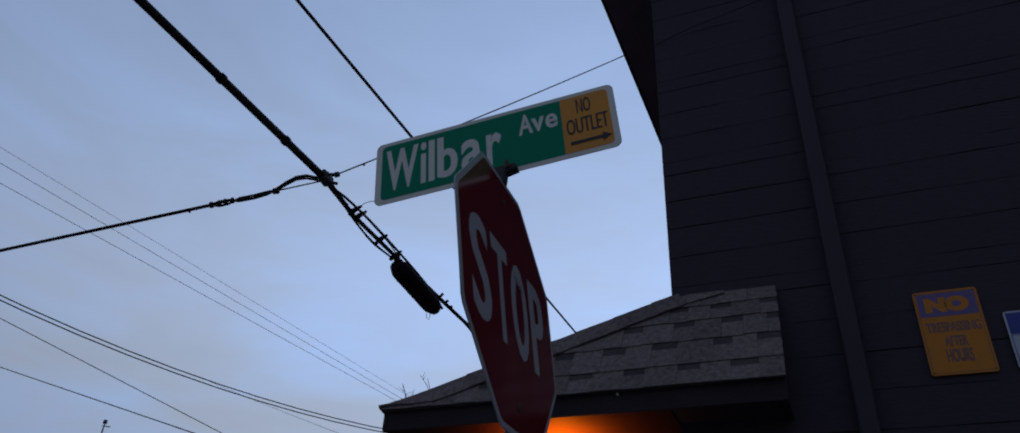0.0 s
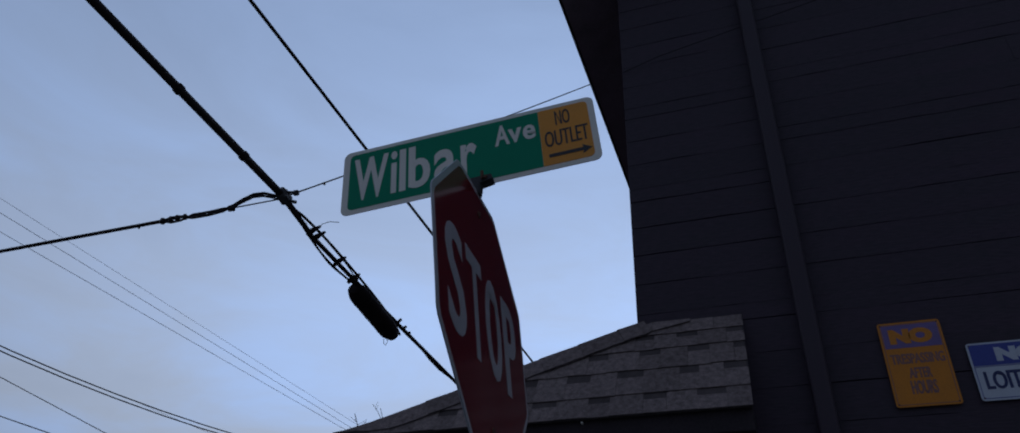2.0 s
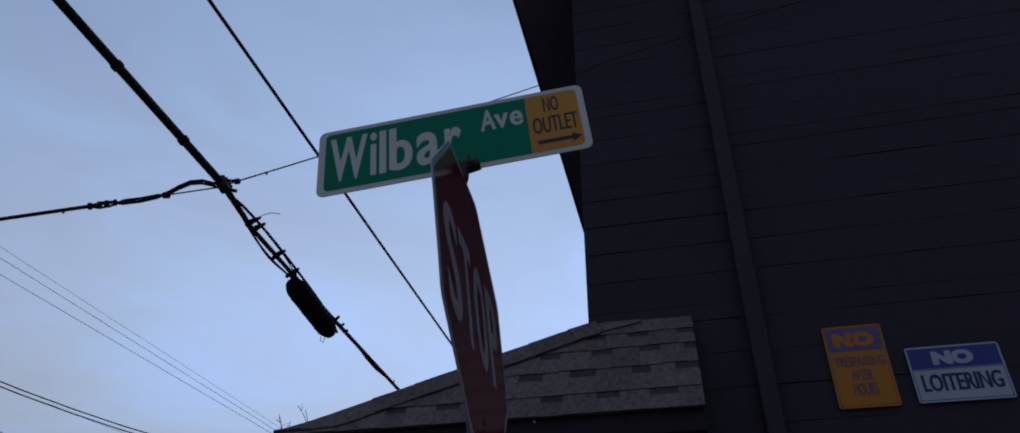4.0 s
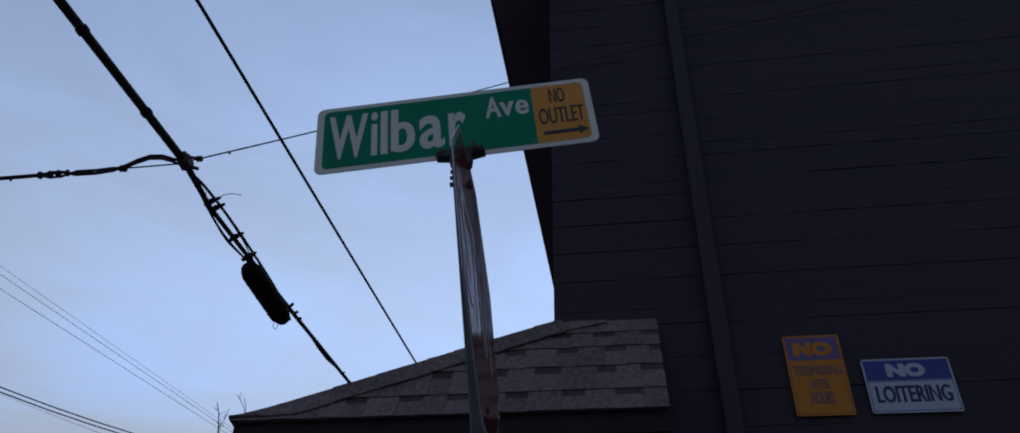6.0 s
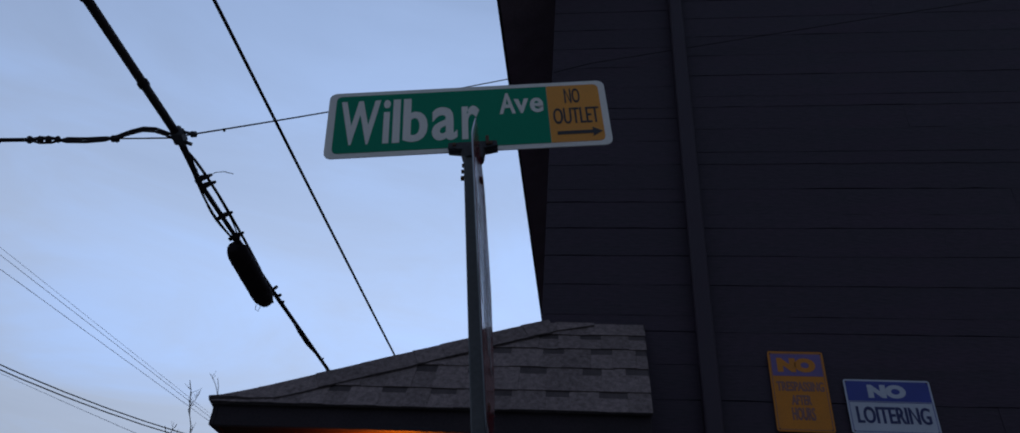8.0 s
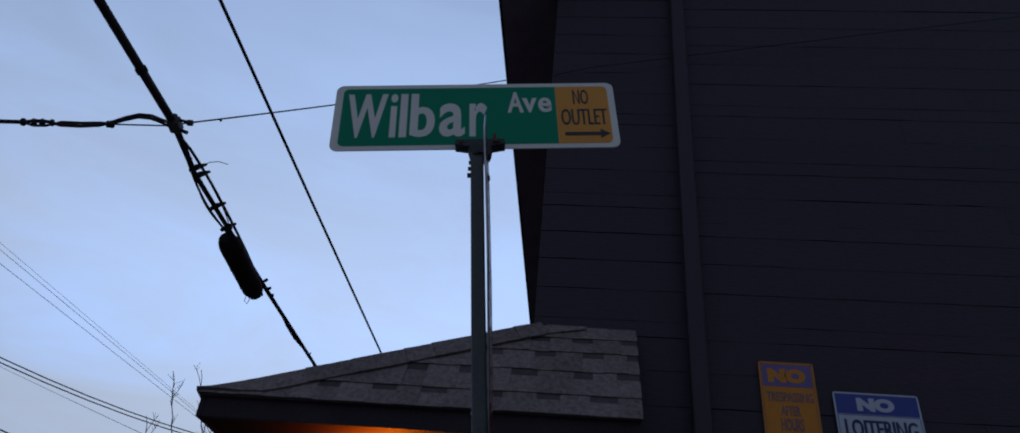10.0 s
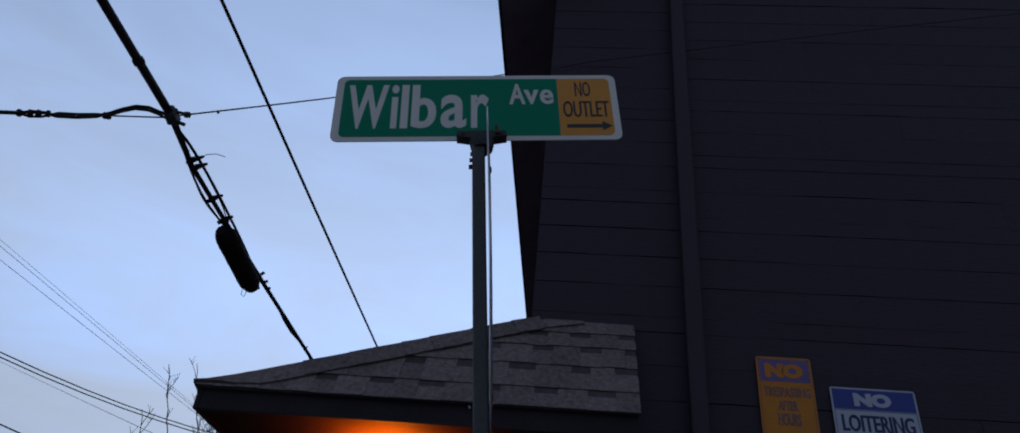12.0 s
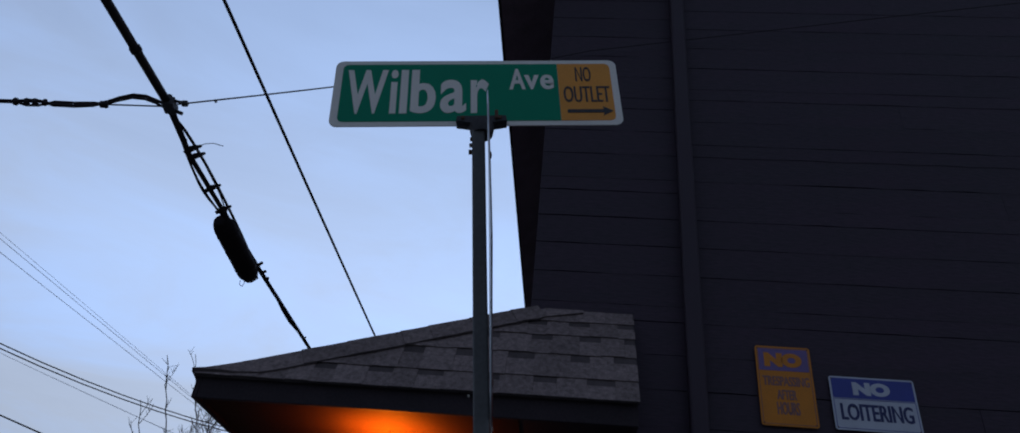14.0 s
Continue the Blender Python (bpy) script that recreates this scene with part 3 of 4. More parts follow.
def notice_screws(s, w, h):
    for x in (-1, 1):
        for z in (-1, 1):
            part("screw", lathe([(0, 0), (0.005, 0.0005), (0.004, 0.002), (0, 0.0025)], 8), M_RUST, s, at=pose(x * (w - 0.014), -0.0012, z * (h - 0.014), 90))


def no_trespassing():
    s = thing("notice_sign", "faded yellow and purple warning notice on siding", "notice sign", pose(0.669, WY - 0.018, 3.3165, 0, 0.2, 0))
    w, h = 0.308 / 2, 0.474 / 2
    part("plate", prism(rounded(-w, w, -h, h, 0.014, 3), -0.001, 0.001), M_SIGNYEL, s)
    part("header_band", box(-w + 0.016, w - 0.016, -0.0022, -0.0013, h - 0.150, h - 0.016), M_PURPLE, s)
    part("rim_line", rim_of(-w + 0.010, w - 0.010, -h + 0.010, h - 0.010), M_GHOST, s)
    word("lettering", "NO", -0.108, 0.104, h - 0.128, h - 0.040, -0.0024, M_SIGNYEL, s, 0.085)
    word("lettering", "TRESPASSING", -0.126, 0.132, -0.004, 0.053, -0.0014, M_GHOST, s, 0.045, 0.015)
    word("lettering", "AFTER", -0.056, 0.054, -0.084, -0.027, -0.0014, M_GHOST, s, 0.055, 0.015)
    word("lettering", "HOURS", -0.062, 0.062, -0.172, -0.098, -0.0014, M_GHOST, s, 0.055, 0.015)
    notice_screws(s, w, h)


def no_loitering():
    s = thing("notice_sign", "blue and white no loitering notice on siding", "notice sign", pose(1.138, WY - 0.018, 3.236, 0, 0.2, 0))
    w, h = 0.460 / 2, 0.310 / 2
    part("plate", prism(rounded(-w, w, -h, h, 0.014, 3), -0.001, 0.001), M_NOTICEWHITE, s)
    part("header_band", box(-w + 0.010, w - 0.010, -0.0022, -0.0013, h - 0.126, h - 0.010), M_NOTICEBLUE, s)
    part("rim_line", rim_of(-w + 0.010, w - 0.010, -h + 0.010, h - 0.130), M_NOTICEBLUE, s)
    word("lettering", "NO", -0.108, 0.094, h - 0.108, h - 0.030, -0.0024, M_NOTICEWHITE, s, 0.075)
    word("lettering", "LOITERING", -0.190, 0.196, -0.098, -0.002, -0.0014, M_NOTICEINK, s, 0.046, 0.014)
    notice_screws(s, w, h)


no_trespassing()
no_loitering()


# ---- overhead cables ----
def hang(p0, p1, sag, s0=0.0, s1=1.0, n=40):
    """Points of a wire that hangs from p0 to p1, from the share s0 to s1 of its way."""
    p0, p1 = Vector(p0), Vector(p1)
    out = []
    for i in range(n + 1):
        s = s0 + (s1 - s0) * i / n
        q = p0.lerp(p1, s)
        q.z -= 4 * sag * s * (1 - s)
        out.append(q)
    return out


KNOT = Vector((-3.376, 3.960, 4.945))


def main_cable():
    c = thing("overhead_cable", "thick black lashed telephone cable with a splice case", "cable", pose(0, 0, 0))
    a = [(-3.52, -25, 5.35), (-3.46, -8, 5.1), (-3.42, 1.0, 5.0), (-3.39, 2.4, 4.965), KNOT]
    part("thick_cable", tube(a, 0.029, 10), M_CABLE, c)
    b = [KNOT, (-3.418, 4.45, 4.905), (-3.408, 5.0, 4.885), (-3.39, 6.12, 4.86), (-3.28, 7.5, 4.75), (-3.1, 9.5, 4.68), (-2.6, 16, 4.7), (-2.3, 30, 5.6)]
    part("strand", tube(b, [0.026, 0.019, 0.018, 0.019, 0.017, 0.017, 0.018, 0.020], 8), M_CABLE, c)
    # a thinner cable lashed loosely along the strand beyond the case
    lashed, rng = [], random.Random(5)
    for i in range(41):
        y = 6.2 + i * 0.12
        q = Vector((-3.39, 6.12, 4.86)).lerp(Vector((-3.28, 7.5, 4.75)), (y - 6.12) / 1.38) if y < 7.5 else Vector((-3.28, 7.5, 4.75)).lerp(Vector((-3.1, 9.5, 4.68)), (y - 7.5) / 2)
        lashed.append(q + Vector((0.010 * math.sin(i * 0.9) + rng.uniform(-0.004, 0.004), 0, -0.020 + 0.008 * math.cos(i * 0.7))))
    part("lashed_cable", tube(lashed, 0.011, 6), M_CABLE, c)
    for i in (4, 9, 17, 22, 31):
        part("lashing_clip", tube([lashed[i] + Vector((0, -0.012, -0.012)), lashed[i] + Vector((0.004, 0.012, 0.04))], 0.008, 5), M_CABLE, c)
    # small lashing clips
    for y in (2.75, 3.45):
        k = (y - 2.4) / (KNOT.y - 2.4)
        q = Vector((-3.39, 2.4, 4.965)).lerp(KNOT, k)
        part("lashing_clip", tube([q + Vector((0.0, -0.02, 0)), q + Vector((0, 0.02, 0))], 0.037, 8), M_CABLE, c)
    # loops between the clamp and the case
    def run(off0, off1, y0, y1, r, wob):
        pts = []
        for i in range(17):
            s = i / 16
            q = KNOT.lerp(Vector((-3.412, 5.3, 4.87)), (y0 + (y1 - y0) * s - KNOT.y) / (5.3 - KNOT.y))
            e = math.sin(math.pi * s) ** 0.6
            q += Vector(off0).lerp(Vector(off1), s) * e
            q.z += wob * math.sin(s * 9)
            pts.append(q)
        return tube(pts, r, 6)
    part("loop_cable", run((0.03, 0, 0.04), (0.038, 0, 0.045), 4.1, 6.15, 0.011, 0.004), M_CABLE, c)
    part("loop_cable", run((0.02, 0, 0.03), (0.035, 0, 0.035), 4.15, 5.2, 0.005, 0.006), M_CABLE, c)
    part("loop_cable", run((-0.045, 0, -0.04), (-0.03, 0, -0.05), 4.15, 5.25, 0.009, 0.004), M_CABLE, c)
    part("loop_cable", run((-0.055, 0, -0.03), (-0.045, 0, -0.05), 4.3, 5.2, 0.006, 0.006), M_CABLE, c)
    for y in (4.4, 4.48, 4.85, 5.12):
        q = KNOT.lerp(Vector((-3.412, 5.3, 4.87)), (y - KNOT.y) / (5.3 - KNOT.y))
        part("spacer", tube([q + Vector((-0.04, 0, -0.04)), q + Vector((0.0, 0.0, 0.0)), q + Vector((0.05, 0.03, 0.055))], [0.014, 0.024, 0.010], 6), M_CABLE, c)
    # splice case hung under the strand
    case = bmesh.new()
    tube([(0, -0.365, 0.0), (0, -0.36, 0.0), (0, -0.30, 0), (0, -0.27, 0.0), (0, 0.30, 0), (0, 0.345, 0), (0, 0.41, 0), (0, 0.415, 0)],
         [0.052, 0.060, 0.086, 0.090, 0.090, 0.086, 0.062, 0.054], 10, case)
    k = part("splice_case", case, M_CASE, c, "black cylindrical splice case", pose(-3.425, 5.57, 4.79, -7.5, 0, -1.8))
    for y in (-0.2, 0.0, 0.24):
        part("band", tube([(0, y - 0.012, 0), (0, y + 0.012, 0)], 0.0925, 10), M_CASE, k)
    part("hook", tube([(0, -0.33, 0.05), (0.0, -0.36, 0.12)], 0.014, 6), M_CASE, k)
    part("hook", tube([(0, 0.3, 0.06), (0.0, 0.34, 0.13)], 0.014, 6), M_CASE, k)
    part("wire_tail", tube([(0.0, 0.3, -0.09), (0.02, 0.31, -0.13), (0.0, 0.33, -0.16), (-0.03, 0.33, -0.14), (-0.02, 0.3, -0.11)], 0.003, 5), M_CABLE, k)
    for i, y in enumerate((5.98, 6.1, 6.2)):
        part("lashing_clip", tube([(-3.39, y, 4.86), (-3.39 + 0.03, y + 0.02, 4.86 + 0.05 - 0.02 * i)], 0.014, 6), M_CABLE, c)
    # strand clamp with bolts
    part("clamp", box(-0.034, 0.044, -0.060, 0.060, -0.036, 0.036, 0.010), M_CAST, c, "dark bolted strand clamp", pose(*KNOT, 0, 0, 10))
    part("clamp_bolt", tube([KNOT + Vector((0.03, -0.03, 0.02)), KNOT + Vector((0.145, -0.02, 0.0))], 0.011, 6), M_CAST, c)
    part("clamp_bolt", tube([KNOT + Vector((0.03, 0.03, -0.02)), KNOT + Vector((0.085, 0.05, -0.03))], 0.014, 6), M_CAST, c)
    part("clamp_nut", tube([KNOT + Vector((0.0, -0.03, 0.030)), KNOT + Vector((0.0, -0.035, 0.062))], 0.017, 6), M_CAST, c)
    part("clamp_nut", tube([KNOT + Vector((0.105, -0.02, 0.003)), KNOT + Vector((0.135, -0.02, 0.001))], 0.024, 6), M_CAST, c)
    part("loose_wire", tube([(-3.37, 4.42, 4.94), (-3.32, 4.43, 4.995), (-3.26, 4.44, 5.012), (-3.19, 4.461, 5.005)], 0.003, 5), M_CABLE, c)


main_cable()


def drop_cable():
    """The service drop that leaves the clamp across the street."""
    c = thing("drop_cable", "black service drop cable tied to the strand clamp", "cable")
    hook, tie, end = KNOT + Vector((-0.02, 0, -0.012)), Vector((-4.2, 3.88, 4.862)), Vector((-9.81, 3.334, 4.39))
    d = tie - hook
    part("messenger", tube([hook, hook + d * 1.22], 0.006, 6), M_CABLE, c)

    def along(s, up, fwd=0.0):
        return hook + d * s + Vector((0, fwd, up))

    def loop(start, waves, radius):
        return part("loop_cable", tube([start] + [along(*w) for w in waves], radius, 8), M_CABLE, c)
    loop(KNOT, ((0.10, 0.052), (0.20, 0.088), (0.31, 0.096), (0.41, 0.066), (0.50, 0.022), (0.60, -0.012), (0.75, -0.024), (0.92, -0.020), (1.04, 0.010), (1.14, 0.016), (1.25, 0.0)), 0.012)
    loop(KNOT + Vector((0, 0.03, -0.02)), ((0.10, 0.030), (0.20, 0.062), (0.31, 0.070), (0.41, 0.040), (0.50, 0.004), (0.60, 0.012), (0.76, 0.006), (0.92, 0.010), (1.04, -0.028), (1.14, -0.030), (1.25, 0.0)), 0.009)
    part("sheathed_cable", tube([along(1.22, 0.0)] + [tie.lerp(end, k) for k in (0.12, 0.4, 0.8, 1.2)] + [Vector((-15.5, 2.8, 4.35))], 0.0145, 8), M_CABLE, c)
    for s, r in ((0.50, 0.020), (0.53, 0.016), (1.0, 0.016), (1.08, 0.020), (1.15, 0.020), (1.24, 0.020)):
        part("tie", tube([along(s - 0.008, -0.02), along(s + 0.008, 0.02)], r, 6), M_CABLE, c)
    part("tie", tube([tie.lerp(end, 0.07), tie.lerp(end, 0.07) + Vector((0, 0, -0.03))], 0.008, 6), M_CABLE, c)


drop_cable()


def wire(name, label, pts, r, m, sides=6):
    t = thing(name, label, "cable")
    part("line", tube(pts, r, sides), m, t)
    return t


second = wire("overhead_wire", "single black overhead cable along the street", [(-3.3, -25, 5.9), (-3.38, -6, 6.06), (-3.50, 3.13, 6.33), (-3.585, 7.0, 6.49), (-3.638, 9.65, 6.60), (-3.76, 16, 6.87), (-4.0, 30, 7.4)], 0.0155, M_CABLE)
thin = wire("drop_wire", "thin dark wire running to the roof", hang(KNOT + Vector((0.0, -0.02, -0.02)), (-1.56, 6.4, 7.885), 0.02, 0, 1.25, 20), 0.0065, M_CABLE)
part("wire_clip", tube([KNOT.lerp(Vector((-1.56, 6.4, 7.88)), 0.09) + Vector((0, 0, 0.0)), KNOT.lerp(Vector((-1.56, 6.4, 7.88)), 0.095) + Vector((0, 0, -0.03))], 0.01, 6), M_CABLE, thin)
wire("wall_wire", "thin dark wire strung in front of the siding", [(-0.79, 4.322, 5.87), (-0.507, 4.29, 5.93), (1.613, 4.28, 6.34), (4.0, 4.28, 6.8)], 0.003, M_CABLE, 5)
for k, (x0, ax, z0, az) in enumerate(((-16.77, 0.301, 11.5, -0.149), (-11.83, 0.249, 8.31, -0.109), (-11.16, 0.221, 7.56, -0.073))):
    wire("power_line", "faint distant power line crossing the sky", [(x0 + ax * y, y, z0 + az * y) for y in (-12, 0, 12, 24, 36, 46)], 0.0042, M_WIREFAR, 5)
for dz in (0.006, 0.062):
    wire("street_cable", "paired dark cable sagging across the street", [q + Vector((0, 0, dz)) for q in hang((-9.17, 5.42, 5.36), (-6.91, 10.79, 5.15), 0.17, -1.2, 2.2, 30)], 0.0085, M_CABLE, 5)
wire("street_wire", "single dark wire high across the street", hang((-27.0, 10.5, 12.45), (-12.7, 28.4, 5.42), 0.0, 0, 1, 6), 0.014, M_CABLE, 5)
wire("street_wire", "single dark service wire to the porch post", hang((-20.0, 9.89, 8.12), (-2.46, 7.25, 2.65), 0.0, 0, 1, 10), 0.0085, M_CABLE, 5)
wire("street_wire", "faint grey service wire to the porch fascia", hang((-14.0, 13.49, 7.74), (-2.558, 5.75, 2.93), 0.03, 0, 1, 16), 0.0028, M_WIREFAR, 5)


# ---- bare trees behind the porch, a lamp pole far down the street ----
def bare_tree(name, label, x, y, height, seed, spread=1.0, base=0.05):
    """A leafless broad tree: wandering trunk and many fine twigs."""
    rng = random.Random(seed)
    t = thing(name, label, "tree", pose(x, y, -0.16), group="bare trees beyond the porch")
    n = 10
    trunk, px, py = [], 0.0, 0.0
    for i in range(n + 1):
        trunk.append(Vector((px, py, height * i / n)))
        px += rng.uniform(-0.09, 0.09) * spread
        py += rng.uniform(-0.09, 0.09) * spread
    part("trunk", tube(trunk, [max(0.006, base * (1 - 0.93 * i / n)) for i in range(n + 1)], 6), M_BARK, t)
    crown = bmesh.new()
    for i in range(int(70 * spread)):
        k = rng.uniform(0.35, 0.98)
        f = k * n
        a = trunk[int(f)].lerp(trunk[min(n, int(f) + 1)], f - int(f))
        ang = rng.uniform(0, 2 * math.pi)
        ln = rng.uniform(0.3, 1.0) * (1.15 - k) * height * 0.26 * spread + 0.12
        d = Vector((math.cos(ang) * 0.55, math.sin(ang) * 0.55, 1.0)).normalized()
        pts = [a, a + d * ln * 0.5 + Vector((rng.uniform(-.05, .05), rng.uniform(-.05, .05), 0)), a + d * ln]
        tube(pts, [0.010, 0.007, 0.004], 4, crown)
        for _ in range(3):
            q = a + d * ln * rng.uniform(0.3, 0.9)
            e = Vector((rng.uniform(-1, 1), rng.uniform(-1, 1), rng.uniform(0.5, 1.4))).normalized() * ln * 0.4
            tube([q, q + e * 0.5, q + e], [0.006, 0.005, 0.003], 3, crown)
    tagged(part("twigs", crown, M_BARK, t), kind="stuff")
    return t


def sapling(x, y, height, seed, lean=0.34):
    """A thin young tree that leans, its shoots forking upwards near the top."""
    rng = random.Random(seed)
    t = thing("bare_sapling", "thin leaning leafless sapling against the dusk sky", "tree", pose(x, y, -0.16), group="bare trees beyond the porch")
    n = 26
    trunk, w = [], 0.0
    for i in range(n + 1):
        k = (i / n) ** 0.6
        trunk.append(Vector((lean * height * (1 - k) + w, w * 0.6, height * k)))
        w += rng.uniform(-0.02, 0.02)
    part("trunk", tube(trunk, [0.026 - 0.020 * (i / n) ** 0.7 for i in range(n + 1)], 6), M_BARK, t)
    for i in range(6):
        a = trunk[rng.randrange(n - 9, n - 1)]
        ang, ln = rng.uniform(0, 2 * math.pi), rng.uniform(0.18, 0.5)
        d = Vector((math.cos(ang) * 0.5 - lean * 0.6, math.sin(ang) * 0.5, 1.0)).normalized()
        side = Vector((rng.uniform(-1, 1), rng.uniform(-1, 1), 0)) * 0.04
        bm = tube([a, a + d * ln * 0.35 + side * 2, a + d * ln * 0.7 + side * 2.4, a + d * ln + side], [0.007, 0.006, 0.005, 0.003], 5)
        for _ in range(3):
            q = a + d * ln * rng.uniform(0.4, 0.8) + side * 2
            tube([q, q + Vector((rng.uniform(-0.1, 0.1), rng.uniform(-0.1, 0.1), rng.uniform(0.06, 0.16)))], [0.004, 0.0025], 4, bm)
        part("shoot", bm, M_BARK, t)
    return t


# direction from the viewpoint, distance and top height of each sapling
for i, (dx, dy, dz, dist, sp) in enumerate(((-0.474, 0.818, 0.338, 15, 0.5), (-0.490, 0.824, 0.284, 15, 0.45), (-0.441, 0.832, 0.346, 16, 0.5), (-0.424, 0.852, 0.300, 17, 0.7),
                                            (-0.418, 0.862, 0.292, 16, 0.5), (-0.428, 0.86, 0.285, 17, 0.5), (-0.40, 0.87, 0.280, 22, 1.2), (-0.427, 0.86, 0.272, 24, 1.3), (-0.415, 0.865, 0.277, 23, 1.2), (-0.37, 0.885, 0.277, 24, 1.2))):
    x, y, top = -0.55 + dx * dist, 0.16 + dy * dist, 1.72 + dz * dist
    if sp < 0.9:
        sapling(x, y, top, 40 + i)
    else:
        bare_tree("bare_tree", "bushy leafless tree in the distance", x, y, top, 40 + i, sp, 0.07)


def far_lamp():
    p = thing("street_lamp", "distant slim pole with a small dark head", "street lamp", pose(-0.756 * 34, 0.61 * 34, -0.16))
    top = 1.76 + 0.237 * 34
    part("pole", lathe([(0.07, 0), (0.028, top - 0.3), (0.018, top - 0.05)], 8), M_POLE, p)
    part("head", box(-0.06, 0.06, -0.06, 0.06, top - 0.06, top + 0.10, 0.03), M_CAST, p)
    part("crossarm", tube([(-0.1, 0, top - 0.12), (0.35, 0, top - 0.2)], 0.02, 6), M_CAST, p)


far_lamp()


# ---- siding boards, one by one ----
def siding():
    rng = random.Random(7)
    x_p, pitch, z_ref = 0.168, 0.1068, 3.252
    lower = list(range(-30, -2, 2))
    open_left = lower + [-2, 0, 2, 4, 5, 7, 9, 11, 13, 14, 16, 18, 20, 21, 23, 25, 27, 29, 31, 33, 35, 37]
    open_right = lower + [-2, 0, 2, 4, 5, 7, 9, 11, 12, 14, 16, 17, 19, 21, 22, 24, 26, 28, 30] + list(range(32, 62, 2))
    joints = [[2.9, 6.3], [4.4], [1.7, 5.4], [3.5, 7.2], [2.2, 5.9], [4.9]]
    cache = {}

    def board(x0, x1, z, h):
        """A board whose lower edge wanders a little, so that the joint opens and closes."""
        key = (round(x1 - x0, 3), round(h, 3), rng.randrange(3))
        if key not in cache:
            bm = bmesh.new()
            L = x1 - x0
            n = max(3, int(L / 0.16))
            rings = []
            for i in range(n + 1):
                w = rng.choice((-0.0040, -0.0026, -0.0012, 0.0, 0.0014, 0.0030)) if 0 < i < n else 0.0
                prof = [(-0.0016, w), (-0.0008, h - 0.001), (0.0, h), (0.010, h), (0.010, w)]
                rings.append([bm.verts.new((L * i / n, a, b)) for a, b in prof])
            for p0, p1 in zip(rings, rings[1:]):
                for k in range(5):
                    bm.faces.new((p0[k], p0[(k + 1) % 5], p1[(k + 1) % 5], p1[k]))
            bm.faces.new(rings[0])
            bm.faces.new(rings[-1][::-1])
            bmesh.ops.recalc_face_normals(bm, faces=bm.faces[:])
            cache[key] = mesh_of(bm, M_SIDING)
        ob = new("siding_board", cache[key])
        ob.parent = wall_front
        ob.matrix_basis = pose(x0, WY + rng.uniform(-0.0012, 0.0012), z + rng.uniform(-0.0008, 0.0008), rng.uniform(-0.1, 0.1), rng.uniform(-0.03, 0.03), 0)

    for side, (x_a, x_b, wide) in enumerate(((WX, x_p - 0.03, open_left), (x_p + 0.03, RIGHT_X, open_right))):
        for row, (k, k_next) in enumerate(zip(wide, wide[1:])):
            z, tall = z_ref + k * pitch, (k_next - k) * pitch
            gap = rng.choice((0.0010, 0.0018, 0.0030, 0.0048))
            a, b = x_a, x_b
            over_a, over_b = z + tall - roof_z(a) + 0.02, z + tall - roof_z(b) + 0.02
            a += max(0, over_a) / PITCH
            b -= max(0, over_b) / PITCH if b > RIDGE_X else 0
            if b - a < 0.15 or (side == 0 and over_a > 0):
                continue
            cuts = [a] + [j for j in joints[row % 6] if side and a + 0.3 < j < b - 0.3] + [b]
            for c, d in zip(cuts, cuts[1:]):
                board(c + 0.0005, d - 0.001, z + gap, round(tall - gap - 0.0004, 3))


siding()


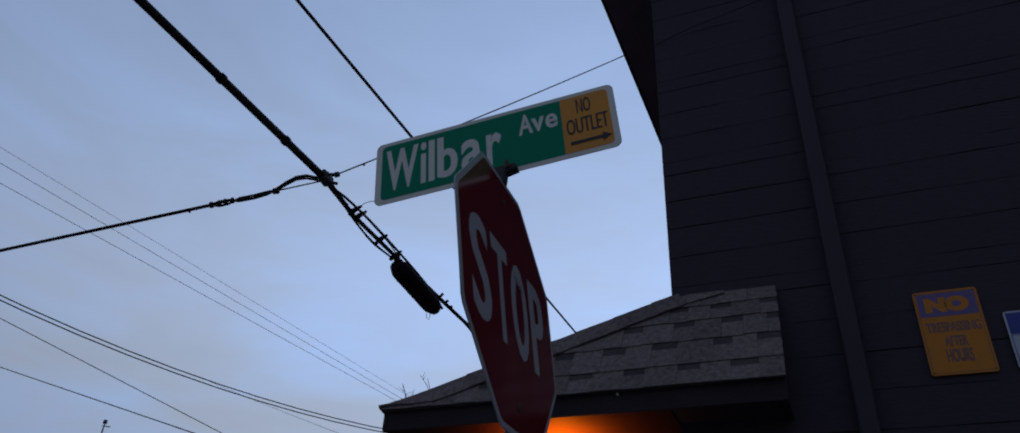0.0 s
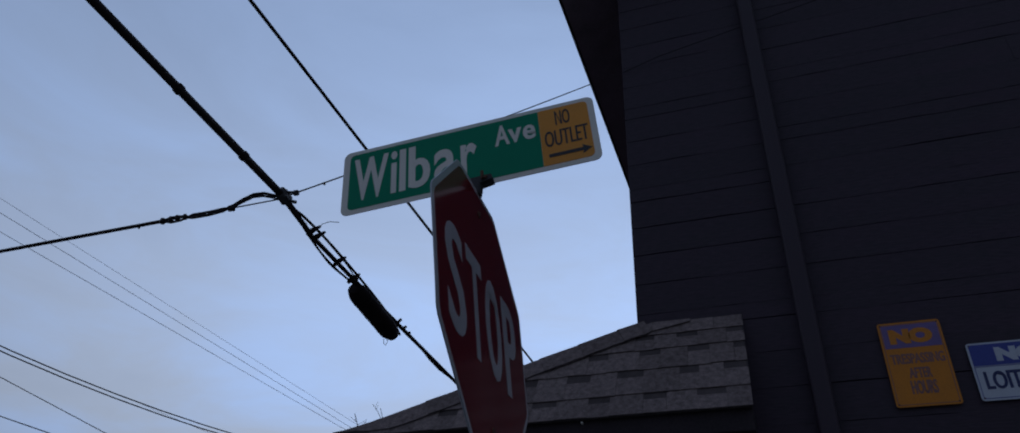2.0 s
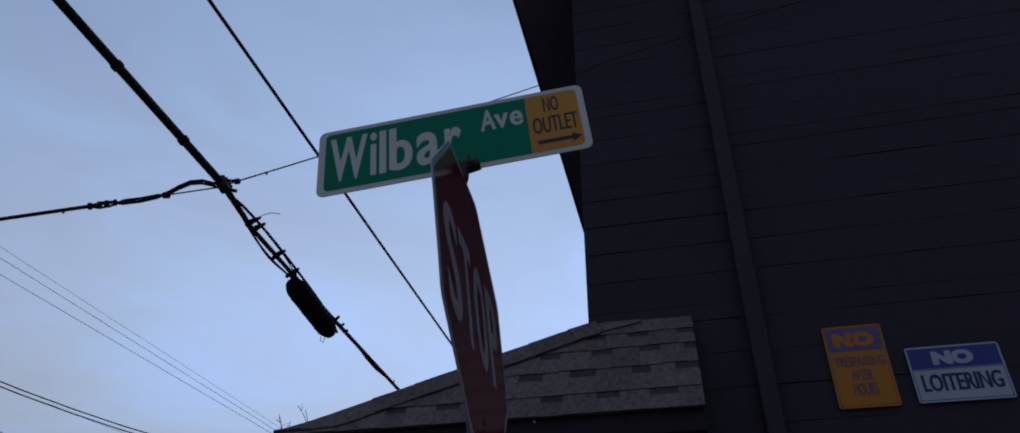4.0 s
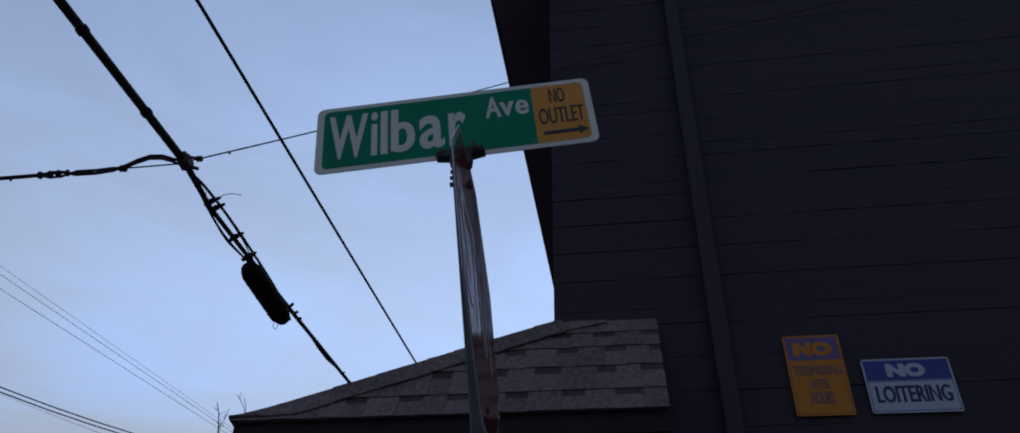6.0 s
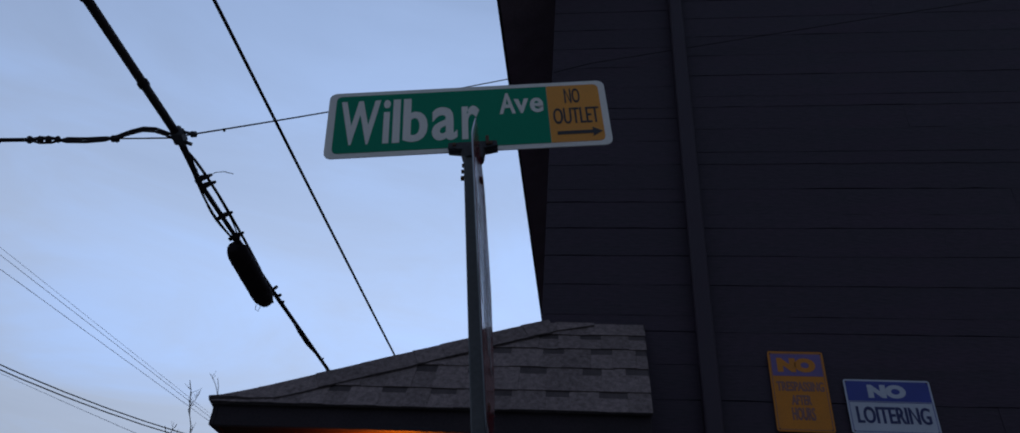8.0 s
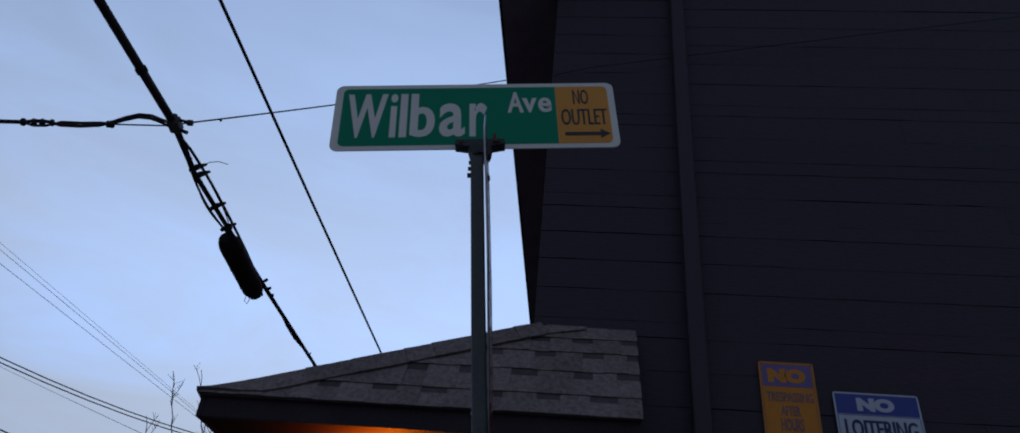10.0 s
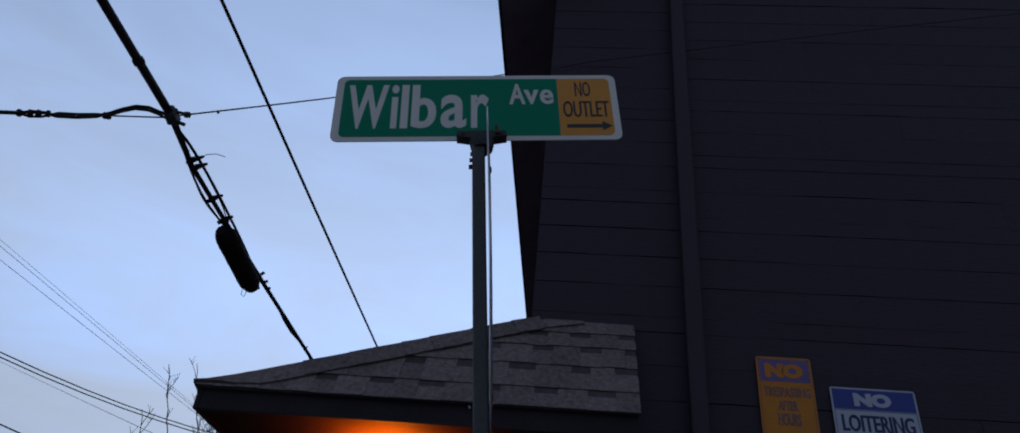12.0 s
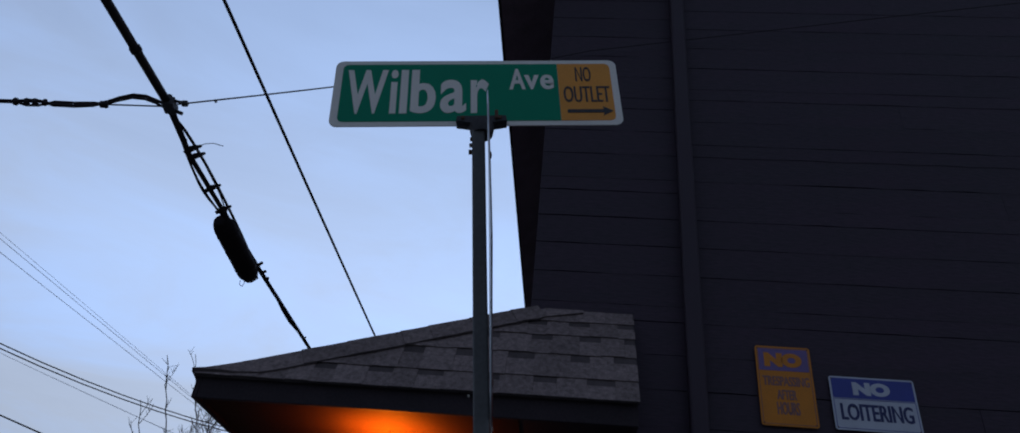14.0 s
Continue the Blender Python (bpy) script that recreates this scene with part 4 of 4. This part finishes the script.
# ---- shingles of the skirt, one by one ----
def shingles():
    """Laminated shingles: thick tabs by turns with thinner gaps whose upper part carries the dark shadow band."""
    rng = random.Random(11)
    courses = (-0.018, 0.140, 0.340, 0.515, 0.652, 0.768)
    for row, (v, v1) in enumerate(zip(courses, courses[1:])):
        a, tab = hip_x(max(v, 0.0)) + 0.01, row % 2 == 0
        b = a + rng.uniform(0.05, 0.16)
        while a < PR_X:
            b = PR_X + 0.006 if PR_X - b < 0.05 else b
            h = rng.uniform(0.0120, 0.0135) if tab else rng.uniform(0.0105, 0.0115)
            d0, d1 = rng.uniform(-0.004, 0.003), rng.uniform(-0.004, 0.003)
            tops = [max(v + 0.006, min(v1 + 0.006, SLOPE_L * (q - PL_X) / (PT_X - PL_X))) for q in (a, b)]
            gap = rng.choice((0.0001, 0.0001, 0.0003, 0.0010))
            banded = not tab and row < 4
            # butt slot 1: the course line's shade is put into the edge colour
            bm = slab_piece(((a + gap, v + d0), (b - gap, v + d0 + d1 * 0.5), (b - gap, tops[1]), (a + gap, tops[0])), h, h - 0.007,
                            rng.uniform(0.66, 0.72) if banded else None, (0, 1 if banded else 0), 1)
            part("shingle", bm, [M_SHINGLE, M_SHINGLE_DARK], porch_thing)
            a, tab = b, not tab
            b = a + (rng.uniform(0.125, 0.205) if tab else rng.uniform(0.105, 0.150))
    # bent caps along the hip, lapped upwards, then along the wall
    lo, hi = on_skirt(PL_X + 0.02, 0.004, 0.004), on_skirt(PT_X, SLOPE_L, 0.012)
    ax = (hi - lo).normalized()
    tilt = math.atan2(PT_Z - PE_Z, WY - PE_Y)
    front = Vector((0.0, -math.cos(tilt), -math.sin(tilt)))
    front = (front - ax * front.dot(ax)).normalized()
    back = Vector((0.0, 1.0, 0.02))
    back = (back - ax * back.dot(ax)).normalized()
    up = Vector((0, -0.5, 0.86))
    whole = (hi - lo).length
    at = -0.03
    while at < whole - 0.05:
        end = min(at + rng.uniform(0.16, 0.34), whole + 0.02)
        bm = bmesh.new()
        rows = []
        steps = 4
        for j in range(steps + 1):
            d = at + (end + 0.02 - at) * j / steps
            grow = max(0.0, min(1.0, (d + 0.03) / 0.5))
            wf = max(0.004, min(0.142, 0.012 + 0.40 * d)) + (rng.uniform(-0.004, 0.004) if d > 0.1 else 0)
            ridge = lo + ax * d + up * (0.006 + 0.008 * grow + 0.004 * (1 - j / steps) * grow + rng.uniform(-0.0008, 0.0008))
            lift = 0.02 * max(0.0, 1 - d / 0.35)
            ridge += up * lift
            th = 0.005 + 0.003 * grow + lift * 0.7
            rows.append([bm.verts.new(ridge + front * wf), bm.verts.new(ridge + front * min(0.02, wf * 0.6) + up * 0.002), bm.verts.new(ridge + back * 0.02), bm.verts.new(ridge + back * 0.13),
                         bm.verts.new(ridge + back * 0.13 - up * th), bm.verts.new(ridge - up * th), bm.verts.new(ridge + front * wf - up * th)])
        for r0, r1 in zip(rows, rows[1:]):
            for k in range(7):
                # front underside, lip and lower end painted dark as the caps' shade line
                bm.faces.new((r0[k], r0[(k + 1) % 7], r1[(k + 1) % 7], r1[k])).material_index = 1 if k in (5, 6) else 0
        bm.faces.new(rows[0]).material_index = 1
        bm.faces.new(rows[-1][::-1])
        bmesh.ops.recalc_face_normals(bm, faces=bm.faces[:])
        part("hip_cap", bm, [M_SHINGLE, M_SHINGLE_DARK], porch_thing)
        at = end
    # the last caps lie over the top course and taper out along the wall
    for x0, x1, v0, v2, h in ((PT_X - 0.12, PT_X + 0.10, 0.600, 0.690, 0.021), (PT_X + 0.085, PT_X + 0.32, 0.680, 0.744, 0.019)):
        # dark butt again paints the shade line under the cap
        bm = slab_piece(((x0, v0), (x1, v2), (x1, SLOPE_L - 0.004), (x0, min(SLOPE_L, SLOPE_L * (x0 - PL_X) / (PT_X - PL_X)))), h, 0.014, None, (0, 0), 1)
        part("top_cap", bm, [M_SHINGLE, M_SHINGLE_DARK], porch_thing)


shingles()
